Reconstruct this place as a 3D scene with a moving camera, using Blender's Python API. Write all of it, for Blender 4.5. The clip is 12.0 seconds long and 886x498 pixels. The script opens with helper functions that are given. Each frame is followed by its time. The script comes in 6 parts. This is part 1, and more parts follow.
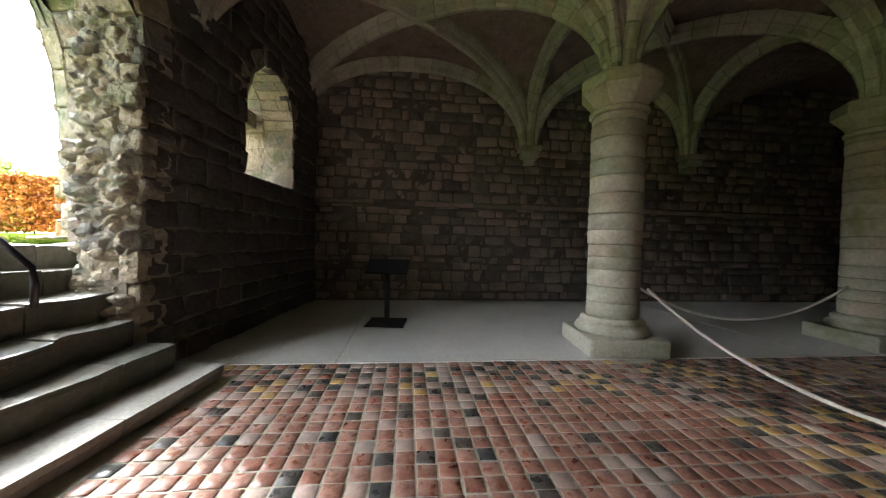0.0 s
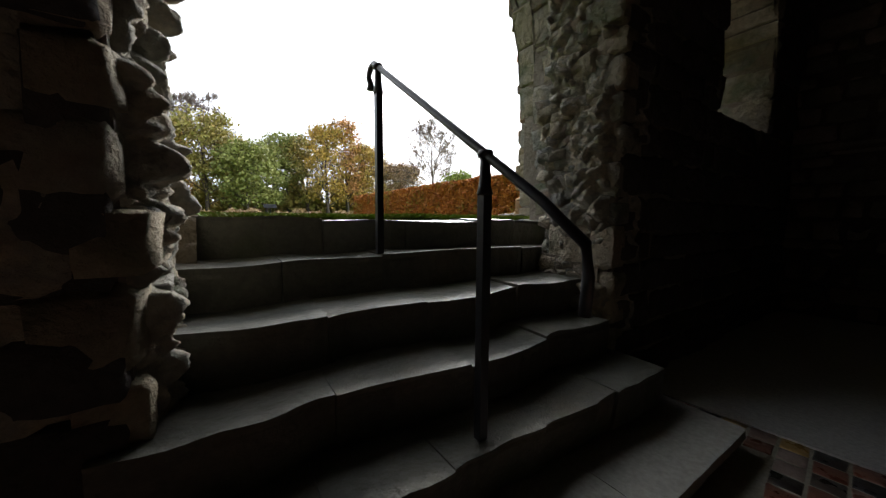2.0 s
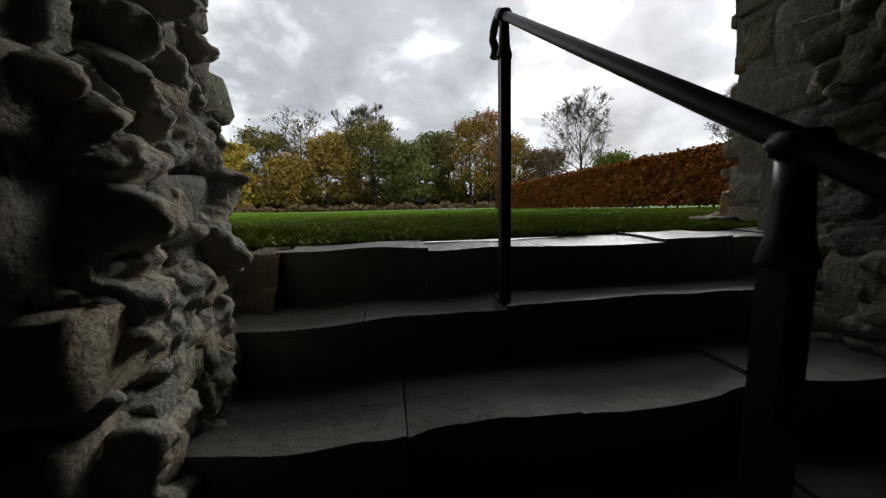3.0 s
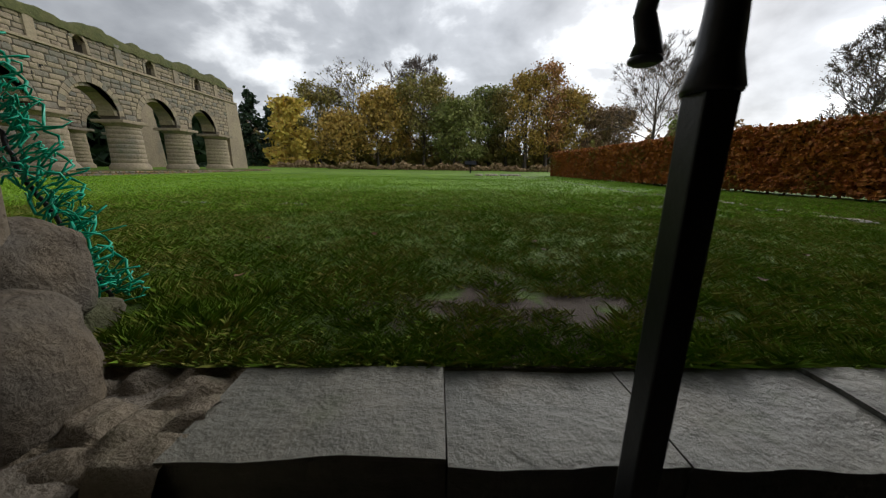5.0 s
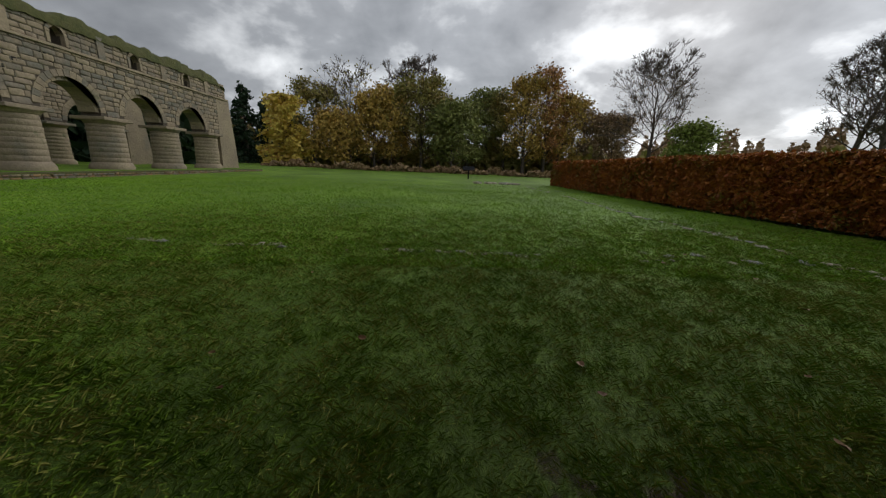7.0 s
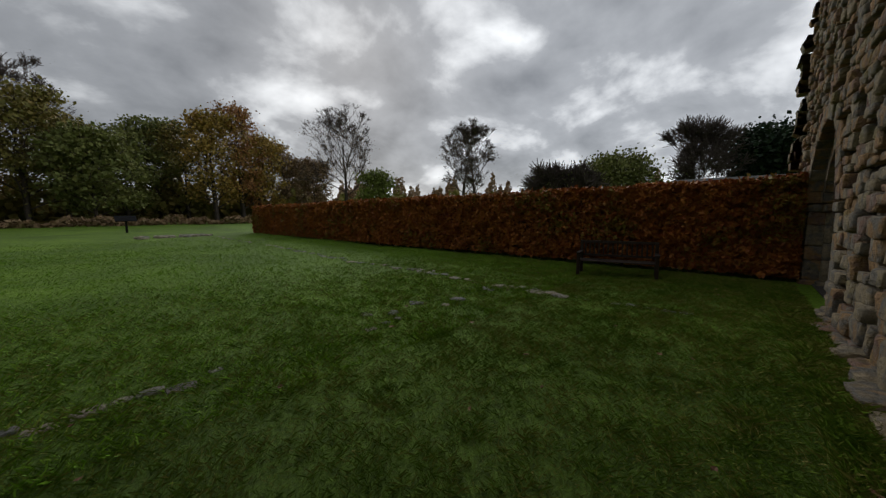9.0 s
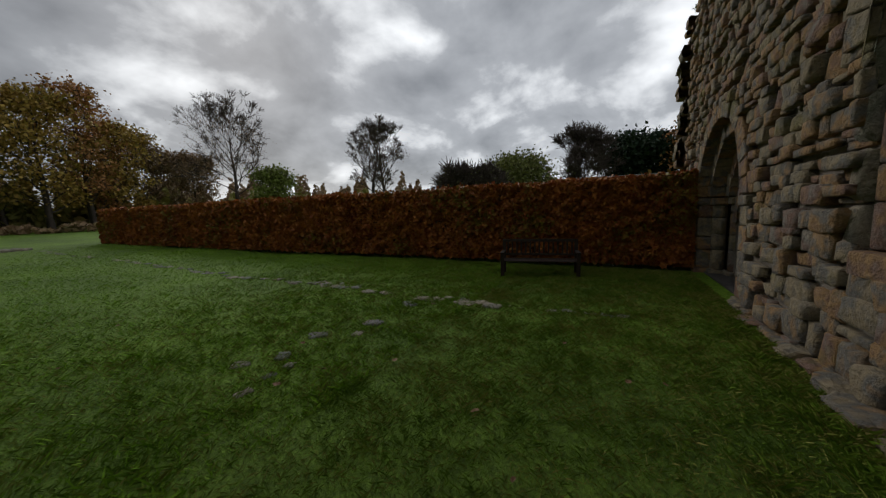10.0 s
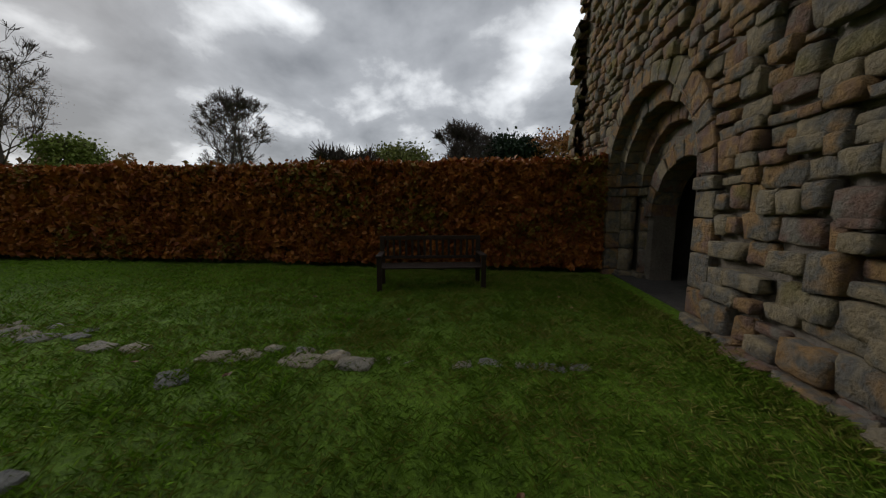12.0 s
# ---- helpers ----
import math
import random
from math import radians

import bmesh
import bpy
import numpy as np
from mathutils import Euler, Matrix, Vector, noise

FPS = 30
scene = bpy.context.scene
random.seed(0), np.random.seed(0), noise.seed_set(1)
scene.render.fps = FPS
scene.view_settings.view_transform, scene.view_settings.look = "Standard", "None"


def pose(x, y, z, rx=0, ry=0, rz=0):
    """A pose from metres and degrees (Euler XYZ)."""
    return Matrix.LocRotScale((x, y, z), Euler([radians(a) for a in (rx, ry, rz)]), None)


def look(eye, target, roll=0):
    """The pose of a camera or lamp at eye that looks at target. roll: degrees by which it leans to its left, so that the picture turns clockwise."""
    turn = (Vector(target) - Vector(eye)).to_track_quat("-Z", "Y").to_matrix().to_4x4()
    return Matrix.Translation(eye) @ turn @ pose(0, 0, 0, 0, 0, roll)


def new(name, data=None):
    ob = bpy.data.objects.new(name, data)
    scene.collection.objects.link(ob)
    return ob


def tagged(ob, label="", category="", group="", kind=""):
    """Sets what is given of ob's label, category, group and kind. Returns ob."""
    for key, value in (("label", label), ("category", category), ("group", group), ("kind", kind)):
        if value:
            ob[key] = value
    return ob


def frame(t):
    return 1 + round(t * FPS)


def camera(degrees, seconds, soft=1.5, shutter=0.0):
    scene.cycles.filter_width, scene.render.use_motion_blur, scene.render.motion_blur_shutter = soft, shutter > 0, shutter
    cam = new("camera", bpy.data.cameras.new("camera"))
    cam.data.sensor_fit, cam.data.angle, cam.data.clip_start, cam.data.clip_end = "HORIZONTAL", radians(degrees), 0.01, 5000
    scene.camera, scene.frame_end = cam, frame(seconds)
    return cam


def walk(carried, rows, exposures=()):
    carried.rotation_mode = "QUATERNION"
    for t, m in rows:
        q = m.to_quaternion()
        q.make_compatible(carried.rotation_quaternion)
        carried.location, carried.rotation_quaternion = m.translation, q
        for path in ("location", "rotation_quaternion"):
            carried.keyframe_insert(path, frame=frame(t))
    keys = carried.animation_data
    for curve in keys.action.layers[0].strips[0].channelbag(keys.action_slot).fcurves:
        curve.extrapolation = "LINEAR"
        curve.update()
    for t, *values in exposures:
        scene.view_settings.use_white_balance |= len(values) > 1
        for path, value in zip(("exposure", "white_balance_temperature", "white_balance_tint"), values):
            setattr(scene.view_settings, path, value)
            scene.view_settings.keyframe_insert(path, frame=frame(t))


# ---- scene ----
cam = camera(106.0, 12.0, soft=1.2, shutter=0.12)
PATH = [
    (0, (-1.512, -2.466, 1.211), (0.488, -2.468, 1.163), 1.38),
    (0.5, (-1.399, -1.984, 1.188), (0.568, -1.630, 1.099), 1.95),
    (1, (-1.177, -1.742, 1.141), (0.482, -0.632, 1.002), 1.26),
    (1.5, (-0.945, -1.519, 1.127), (0.397, -0.042, 0.990), 0.30),
    (2, (-0.740, -1.091, 1.105), (0.356, 0.573, 0.925), 0.40),
    (2.5, (-0.598, -0.777, 1.109), (0.164, 1.060, 0.897), -0.03),
    (3, (-0.438, -0.521, 1.259), (-0.117, 1.439, 1.020), -1.31),
    (3.2, (-0.372, -0.416, 1.272), (-0.153, 1.556, 1.023), -1.83),
    (4.8, (-0.283, 0.192, 1.651), (-0.172, 2.135, 1.192), 1.140),
    (5, (-0.303, 0.262, 1.684), (-0.261, 2.204, 1.210), 0.835),
    (5.5, (-0.372, 0.446, 1.804), (-0.361, 2.377, 1.286), 1.140),
    (6, (-0.376, 0.645, 1.933), (-0.347, 2.568, 1.388), 1.285),
    (6.5, (-0.423, 0.808, 2.082), (-0.460, 2.736, 1.549), 1.350),
    (7, (-0.414, 1.110, 2.186), (-0.338, 3.051, 1.709), 2.405),
    (7.5, (-0.248, 1.360, 2.231), (0.145, 3.284, 1.849), 2.655),
    (7.7, (-0.077, 1.473, 2.244), (0.534, 3.347, 1.909), 2.710),
    (9.3, (0.461, 2.569, 2.333), (2.039, 3.778, 2.114), -0.97),
    (9.5, (0.598, 2.685, 2.345), (2.231, 3.818, 2.116), -1.13),
    (10, (1.044, 2.953, 2.333), (2.817, 3.850, 2.105), -1.67),
    (10.5, (1.522, 3.084, 2.281), (3.385, 3.770, 2.043), -1.26),
    (11, (2.050, 3.139, 2.217), (3.989, 3.561, 1.967), -0.54),
    (11.5, (2.471, 3.345, 2.196), (4.427, 3.666, 1.935), -0.35),
    (12, (2.994, 3.451, 2.168), (4.963, 3.688, 1.906), 0.05),
]
walk(cam, [(t, look(e, g, r)) for t, e, g, r in PATH],
     exposures=[(0.0, 5.45), (0.6, 4.95), (1.0, 4.1), (1.5, 3.2), (2.0, 2.1), (2.5, 1.2), (3.2, 0.4), (4.8, 0.55), (5.5, 0.55), (6.5, 0.15), (7.0, -0.05), (7.7, -0.25), (9.3, -0.55), (12.0, -0.5)])

# ---- sky and light: a cloudy November noon ----
world = bpy.data.worlds.new("sky")
scene.world = world
world.use_nodes = True
wn, wl = world.node_tree.nodes, world.node_tree.links
wn.clear()
w_out = wn.new("ShaderNodeOutputWorld")
w_bg = wn.new("ShaderNodeBackground")
w_sky = wn.new("ShaderNodeTexSky")
w_sky.sky_type, w_sky.sun_disc = "NISHITA", False
SUN_EL, SUN_AZ = radians(26), radians(34)
w_sky.sun_elevation, w_sky.sun_rotation = SUN_EL, SUN_AZ
w_tc = wn.new("ShaderNodeTexCoord")
w_sep = wn.new("ShaderNodeSeparateXYZ")
wl.new(w_tc.outputs["Generated"], w_sep.inputs[0])


def w_math(op, a, b):
    m = wn.new("ShaderNodeMath")
    m.operation = op
    for i, v in enumerate((a, b)):
        if isinstance(v, (int, float)):
            m.inputs[i].default_value = v
        else:
            wl.new(v, m.inputs[i])
    return m.outputs[0]


w_h = w_math("ADD", w_math("MAXIMUM", w_sep.outputs["Z"], 0.0), 0.42)
w_cmb = wn.new("ShaderNodeCombineXYZ")
wl.new(w_math("DIVIDE", w_sep.outputs["X"], w_h), w_cmb.inputs[0])
wl.new(w_math("DIVIDE", w_sep.outputs["Y"], w_h), w_cmb.inputs[1])
w_noise = wn.new("ShaderNodeTexNoise")
w_noise.inputs["Scale"].default_value, w_noise.inputs["Detail"].default_value = 2.6, 9.0
w_noise.inputs["Roughness"].default_value, w_noise.inputs["Distortion"].default_value = 0.52, 0.15
wl.new(w_cmb.outputs[0], w_noise.inputs["Vector"])
w_ramp = wn.new("ShaderNodeValToRGB")
w_ramp.color_ramp.elements[0].position, w_ramp.color_ramp.elements[0].color = 0.34, (0.32, 0.34, 0.372, 1)
w_ramp.color_ramp.elements[1].position, w_ramp.color_ramp.elements[1].color = 0.72, (1.56, 1.6, 1.64, 1)
w_mid = w_ramp.color_ramp.elements.new(0.52)
w_mid.color = (0.54, 0.565, 0.605, 1)
wl.new(w_noise.outputs["Fac"], w_ramp.inputs[0])
w_dim = wn.new("ShaderNodeVectorMath")
w_dim.operation = "SCALE"
w_dim.inputs["Scale"].default_value = 0.07
wl.new(w_sky.outputs[0], w_dim.inputs[0])
w_mix = wn.new("ShaderNodeMix")
w_mix.data_type = "RGBA"
w_mix.inputs[0].default_value = 0.92
wl.new(w_dim.outputs[0], w_mix.inputs[6])
wl.new(w_ramp.outputs[0], w_mix.inputs[7])
wl.new(w_mix.outputs[2], w_bg.inputs[0])
# the cloud is thinner on one side of the sky
wl.new(w_math("ADD", w_math("MULTIPLY", w_sep.outputs["X"], 0.36), 0.86), w_bg.inputs[1])
wl.new(w_bg.outputs[0], w_out.inputs[0])
sun = new("sun", bpy.data.lights.new("sun", "SUN"))
sun.data.energy, sun.data.angle, sun.data.color = 1.25, radians(22), (1.0, 0.98, 0.95)
sun.matrix_world = look((20 * math.sin(SUN_AZ), 20 * math.cos(SUN_AZ), 20 * math.tan(SUN_EL)), (0, 0, 0))

G = 1.10          # level of the cloister lawn above the chapter house floor
WY = 1.58         # outer face of the range wall
RNG = random.Random(7)


# ---- mesh helpers ----
def np_mesh(name, verts, faces):
    """A mesh from an (n, 3) array and an (m, k) array of corners."""
    verts, faces = np.asarray(verts, np.float32), np.asarray(faces, np.int32)
    me = bpy.data.meshes.new(name)
    m, k = faces.shape
    me.vertices.add(len(verts))
    me.vertices.foreach_set("co", verts.ravel())
    me.loops.add(m * k)
    me.loops.foreach_set("vertex_index", faces.ravel())
    me.polygons.add(m)
    me.polygons.foreach_set("loop_start", np.arange(0, m * k, k, dtype=np.int32))
    me.polygons.foreach_set("loop_total", np.full(m, k, np.int32))
    me.update(calc_edges=True)
    return me


def part(name, bm, material, parent=None, label="", smooth=False):
    """Links a bmesh or mesh as one object under a thing or a part."""
    if isinstance(bm, bmesh.types.BMesh):
        me = bpy.data.meshes.new(name)
        bm.to_mesh(me)
        bm.free()
    else:
        me = bm
    if smooth:
        for p in me.polygons:
            p.use_smooth = True
    if material and not me.materials:
        me.materials.append(material)
    ob = new(name, me)
    ob.parent = parent
    if label:
        ob["label"] = label
    return ob


def box(bm, x0, x1, y0, y1, z0, z1, bevel=0.0, m=None):
    g = bmesh.ops.create_cube(bm, size=1.0)["verts"]
    for v in g:
        v.co = Vector((x0 + (v.co.x + .5) * (x1 - x0), y0 + (v.co.y + .5) * (y1 - y0), z0 + (v.co.z + .5) * (z1 - z0)))
        if m:
            v.co = m @ v.co
    if bevel:
        es = list({e for v in g for e in v.link_edges})
        bmesh.ops.bevel(bm, geom=es, offset=bevel, segments=2, affect="EDGES", profile=0.6)
    return g


def prism(bm, poly, m, d0, d1):
    """A polygon in (u, v) pushed from d0 to d1 along the normal of frame m."""
    a = [bm.verts.new(m @ Vector((u, v, d0))) for u, v in poly]
    b = [bm.verts.new(m @ Vector((u, v, d1))) for u, v in poly]
    n = len(poly)
    f = [bm.faces.new(a[::-1]), bm.faces.new(b)]
    for i in range(n):
        f.append(bm.faces.new((a[i], a[(i + 1) % n], b[(i + 1) % n], b[i])))
    bmesh.ops.triangulate(bm, faces=f[:2])


def frame_of(o, u, v):
    """A frame with origin o, axes u and v and their normal."""
    u, v = Vector(u).normalized(), Vector(v).normalized()
    n = u.cross(v)
    return Matrix(((u.x, v.x, n.x, o[0]), (u.y, v.y, n.y, o[1]), (u.z, v.z, n.z, o[2]), (0, 0, 0, 1)))


def tube(bm, pts, radii, sides=8, cap=True):
    """A tube along points."""
    rings = []
    pts = [Vector(p) for p in pts]
    ref = Vector((0, 0, 1))
    for i, p in enumerate(pts):
        t = (pts[min(i + 1, len(pts) - 1)] - pts[max(i - 1, 0)]).normalized()
        a = t.cross(ref)
        if a.length < 0.1:
            a = t.cross(Vector((1, 0, 0)))
        a.normalize()
        b = t.cross(a)
        r = radii[i] if isinstance(radii, (list, tuple)) else radii
        rings.append([bm.verts.new(p + (a * math.cos(q) + b * math.sin(q)) * r) for q in [2 * math.pi * k / sides for k in range(sides)]])
    for r0, r1 in zip(rings, rings[1:]):
        for k in range(sides):
            bm.faces.new((r0[k], r0[(k + 1) % sides], r1[(k + 1) % sides], r1[k])).smooth = True
    if cap:
        bm.faces.new(rings[0][::-1])
        bm.faces.new(rings[-1])


def lathe(bm, prof, centre, sides=32):
    """A turned shape from (radius, z) rows."""
    rings = []
    for r, z in prof:
        rings.append([bm.verts.new((centre[0] + r * math.cos(2 * math.pi * k / sides), centre[1] + r * math.sin(2 * math.pi * k / sides), z)) for k in range(sides)])
    for r0, r1 in zip(rings, rings[1:]):
        for k in range(sides):
            bm.faces.new((r0[k], r0[(k + 1) % sides], r1[(k + 1) % sides], r1[k])).smooth = True
    bm.faces.new(rings[0][::-1])
    bm.faces.new(rings[-1])


def lattice(x, y, seed):
    """Smooth random values between 0 and 1 over a plane, one knot a unit."""
    t = np.random.RandomState(seed).rand(64, 64)
    i, j = np.floor(x).astype(int), np.floor(y).astype(int)
    a, b = x - i, y - j
    a, b = a * a * (3 - 2 * a), b * b * (3 - 2 * b)
    g = lambda p, q: t[p % 64, q % 64]
    return (g(i, j) * (1 - a) + g(i + 1, j) * a) * (1 - b) + (g(i, j + 1) * (1 - a) + g(i + 1, j + 1) * a) * b


# ---- materials ----
def nodes_of(name):
    m = bpy.data.materials.new(name)
    m.use_nodes = True
    nt = m.node_tree
    return m, nt, nt.nodes["Principled BSDF"]


def mat(name, colours, rough=0.85, grain=18.0, blotch=1.6, bump=0.35, bump_scale=30.0, vary=0.5, metal=0.0, spec=0.3, moss=None, moss_at=0.6, sheen=None, stretch=(1, 1, 1), bump_dist=0.012):
    """A worn surface: colours chosen by piece, blotches and grain over them, fine relief."""
    m, nt, bsdf = nodes_of(name)
    N, L = nt.nodes, nt.links
    tc = N.new("ShaderNodeTexCoord")
    geo = N.new("ShaderNodeNewGeometry")
    info = N.new("ShaderNodeObjectInfo")
    mp = N.new("ShaderNodeMapping")
    mp.inputs["Scale"].default_value = stretch
    L.new(geo.outputs["Position"], mp.inputs["Vector"])
    n1 = N.new("ShaderNodeTexNoise")
    n1.inputs["Scale"].default_value, n1.inputs["Detail"].default_value = blotch, 6
    n2 = N.new("ShaderNodeTexNoise")
    n2.inputs["Scale"].default_value, n2.inputs["Detail"].default_value, n2.inputs["Roughness"].default_value = grain, 8, 0.7
    for n in (n1, n2):
        L.new(mp.outputs[0], n.inputs["Vector"])

    def mth(op, a, b=0.0):
        q = N.new("ShaderNodeMath")
        q.operation = op
        for i, v in enumerate((a, b)):
            if isinstance(v, (int, float)):
                q.inputs[i].default_value = v
            else:
                L.new(v, q.inputs[i])
        return q.outputs[0]

    rnd = mth("FRACT", mth("ADD", info.outputs["Random"], geo.outputs["Random Per Island"]))
    pick = mth("ADD", mth("MULTIPLY", rnd, vary), mth("MULTIPLY", mth("SUBTRACT", n1.outputs["Fac"], 0.5), 1.5 * (1 - vary) + 0.4))
    pick = mth("ADD", pick, 0.5 * (1 - vary))
    ramp = N.new("ShaderNodeValToRGB")
    el = ramp.color_ramp.elements
    el[0].position, el[0].color = 0.0, (*colours[0], 1)
    el[1].position, el[1].color = 1.0, (*colours[-1], 1)
    for i, c in enumerate(colours[1:-1]):
        e = el.new((i + 1) / (len(colours) - 1))
        e.color = (*c, 1)
    L.new(pick, ramp.inputs[0])
    hsv = N.new("ShaderNodeHueSaturation")
    L.new(ramp.outputs[0], hsv.inputs["Color"])
    L.new(mth("ADD", mth("MULTIPLY", n2.outputs["Fac"], 1.1), 0.45), hsv.inputs["Value"])
    col = hsv.outputs[0]
    if moss:
        n3 = N.new("ShaderNodeTexNoise")
        n3.inputs["Scale"].default_value, n3.inputs["Detail"].default_value = 2.3, 7
        L.new(geo.outputs["Position"], n3.inputs["Vector"])
        mr = N.new("ShaderNodeMapRange")
        mr.inputs[1].default_value, mr.inputs[2].default_value = moss_at, moss_at + 0.12
        L.new(n3.outputs["Fac"], mr.inputs[0])
        mx = N.new("ShaderNodeMix")
        mx.data_type = "RGBA"
        L.new(mth("MULTIPLY", mr.outputs[0], 0.75), mx.inputs[0])
        L.new(col, mx.inputs[6])
        mx.inputs[7].default_value = (*moss, 1)
        col = mx.outputs[2]
    L.new(col, bsdf.inputs["Base Color"])
    bsdf.inputs["Metallic"].default_value = metal
    bsdf.inputs["Specular IOR Level"].default_value = spec
    if sheen is not None:
        mr = N.new("ShaderNodeMapRange")
        mr.inputs[1].default_value, mr.inputs[2].default_value = 0.38, 0.62
        mr.inputs[3].default_value, mr.inputs[4].default_value = sheen, rough
        L.new(n1.outputs["Fac"], mr.inputs[0])
        L.new(mr.outputs[0], bsdf.inputs["Roughness"])
    else:
        bsdf.inputs["Roughness"].default_value = rough
    if bump:
        n4 = N.new("ShaderNodeTexNoise")
        n4.inputs["Scale"].default_value, n4.inputs["Detail"].default_value, n4.inputs["Roughness"].default_value = bump_scale, 9, 0.65
        L.new(mp.outputs[0], n4.inputs["Vector"])
        b = N.new("ShaderNodeBump")
        b.inputs["Strength"].default_value, b.inputs["Distance"].default_value = bump, bump_dist
        L.new(n4.outputs["Fac"], b.inputs["Height"])
        L.new(b.outputs[0], bsdf.inputs["Normal"])
    return m


STONE_OUT = mat("weathered_sandstone", [(0.115, 0.11, 0.10), (0.24, 0.205, 0.145), (0.29, 0.23, 0.14), (0.15, 0.142, 0.125), (0.32, 0.195, 0.085), (0.20, 0.125, 0.095), (0.21, 0.19, 0.155), (0.28, 0.235, 0.165)], 0.9, 26, 5.0, 1.0, 16, 0.55, moss=(0.189, 0.163, 0.050), moss_at=0.6, bump_dist=0.06)
STONE_IN = mat("dark_sandstone", [(0.075, 0.07, 0.062), (0.27, 0.215, 0.18), (0.15, 0.138, 0.12), (0.31, 0.24, 0.205), (0.10, 0.10, 0.088), (0.20, 0.15, 0.13)], 0.9, 22, 1.2, 0.9, 18, 0.7, moss=(0.10, 0.12, 0.06), moss_at=0.62, bump_dist=0.03)
# sandstone with deep shade put into its colour, for unlit inner faces
STONE_SHADED = mat("shade_darkened_sandstone", [(0.05, 0.05, 0.046), (0.10, 0.09, 0.08), (0.075, 0.072, 0.066), (0.12, 0.095, 0.085)], 0.85, 22, 2.0, 1.0, 12, 0.65, moss=(0.045, 0.055, 0.035), moss_at=0.58, bump_dist=0.05)
STONE_JAMB = mat("pale_jamb_sandstone", [(0.276, 0.276, 0.247), (0.384, 0.324, 0.235), (0.324, 0.282, 0.206), (0.192, 0.192, 0.176), (0.336, 0.228, 0.153)], 0.85, 20, 4.5, 1.0, 12, 0.8, moss=(0.102, 0.126, 0.065), moss_at=0.52, bump_dist=0.09)
MORTAR = mat("lime_mortar", [(0.13, 0.11, 0.09), (0.21, 0.18, 0.14), (0.27, 0.22, 0.17)], 0.95, 30, 2.5, 1.0, 25, 0.2, bump_dist=0.03)
MORTAR_IN = mat("dark_mortar", [(0.14, 0.12, 0.10), (0.23, 0.20, 0.165), (0.27, 0.23, 0.19)], 0.95, 30, 2.5, 1.0, 20, 0.2, bump_dist=0.03)
ASHLAR = mat("green_stained_ashlar", [(0.33, 0.33, 0.26), (0.43, 0.40, 0.33), (0.37, 0.36, 0.29), (0.31, 0.32, 0.25), (0.42, 0.33, 0.26)], 0.85, 24, 1.8, 0.6, 22, 0.7, moss=(0.20, 0.22, 0.13), moss_at=0.55, bump_dist=0.015)
RUBBLE = mat("crumbling_rubble", [(0.20, 0.20, 0.18), (0.33, 0.31, 0.25), (0.26, 0.25, 0.215), (0.40, 0.345, 0.26), (0.23, 0.23, 0.21), (0.34, 0.27, 0.195)], 0.9, 30, 7.0, 1.0, 26, 0.0, moss=(0.085, 0.11, 0.06), moss_at=0.55, bump_dist=0.03)
MORTAR_DARK = mat("blackish_mortar", [(0.06, 0.054, 0.047), (0.11, 0.096, 0.082), (0.15, 0.13, 0.11)], 0.95, 30, 2.5, 1.0, 20, 0.2, bump_dist=0.03)
WEB = mat("vault_rubble", [(0.13, 0.105, 0.088), (0.24, 0.19, 0.155), (0.17, 0.14, 0.12)], 0.95, 9, 2.2, 1.0, 9, 0.15, bump_dist=0.06, stretch=(1, 1, 1.6))
STEP = mat("worn_step_stone", [(0.092, 0.094, 0.078), (0.15, 0.14, 0.108), (0.115, 0.115, 0.094), (0.18, 0.152, 0.105)], 0.55, 26, 2.0, 0.8, 14, 0.5, moss=(0.081, 0.099, 0.039), moss_at=0.6, sheen=0.36, spec=0.4, bump_dist=0.03)
SLAB = mat("pale_new_slab", [(0.30, 0.29, 0.255), (0.36, 0.34, 0.30)], 0.75, 40, 2.0, 0.3, 50, 0.3, bump_dist=0.006)
CONCRETE = mat("grey_screed", [(0.46, 0.46, 0.445), (0.54, 0.535, 0.515), (0.48, 0.455, 0.42)], 0.8, 60, 0.9, 0.35, 60, 0.1, bump_dist=0.006)
TILE_MATS = [mat("red_glazed_tile", [(0.12, 0.045, 0.03), (0.24, 0.095, 0.062), (0.32, 0.175, 0.13), (0.19, 0.075, 0.048), (0.36, 0.235, 0.185)], 0.6, 55, 15, 0.7, 45, 0.62, sheen=0.24, spec=0.5, bump_dist=0.004),
             mat("black_glazed_tile", [(0.02, 0.022, 0.025), (0.05, 0.045, 0.04), (0.09, 0.065, 0.05)], 0.55, 55, 15, 0.7, 45, 0.62, sheen=0.22, spec=0.5, bump_dist=0.004),
             mat("yellow_glazed_tile", [(0.36, 0.22, 0.07), (0.45, 0.29, 0.11), (0.30, 0.19, 0.09)], 0.55, 55, 15, 0.7, 45, 0.62, sheen=0.24, spec=0.5, bump_dist=0.004),
             mat("worn_pale_tile", [(0.30, 0.20, 0.165), (0.36, 0.27, 0.23), (0.28, 0.23, 0.20)], 0.7, 55, 15, 0.7, 45, 0.62, sheen=0.35, bump_dist=0.004)]
GROUT = mat("pale_grout", [(0.30, 0.29, 0.22), (0.40, 0.37, 0.30), (0.34, 0.32, 0.25)], 0.9, 60, 3, 0.5, 60, 0.1)
IRON = mat("black_painted_iron", [(0.012, 0.013, 0.015), (0.022, 0.023, 0.026)], 0.38, 60, 6, 0.25, 80, 0.2, spec=0.5, bump_dist=0.003)
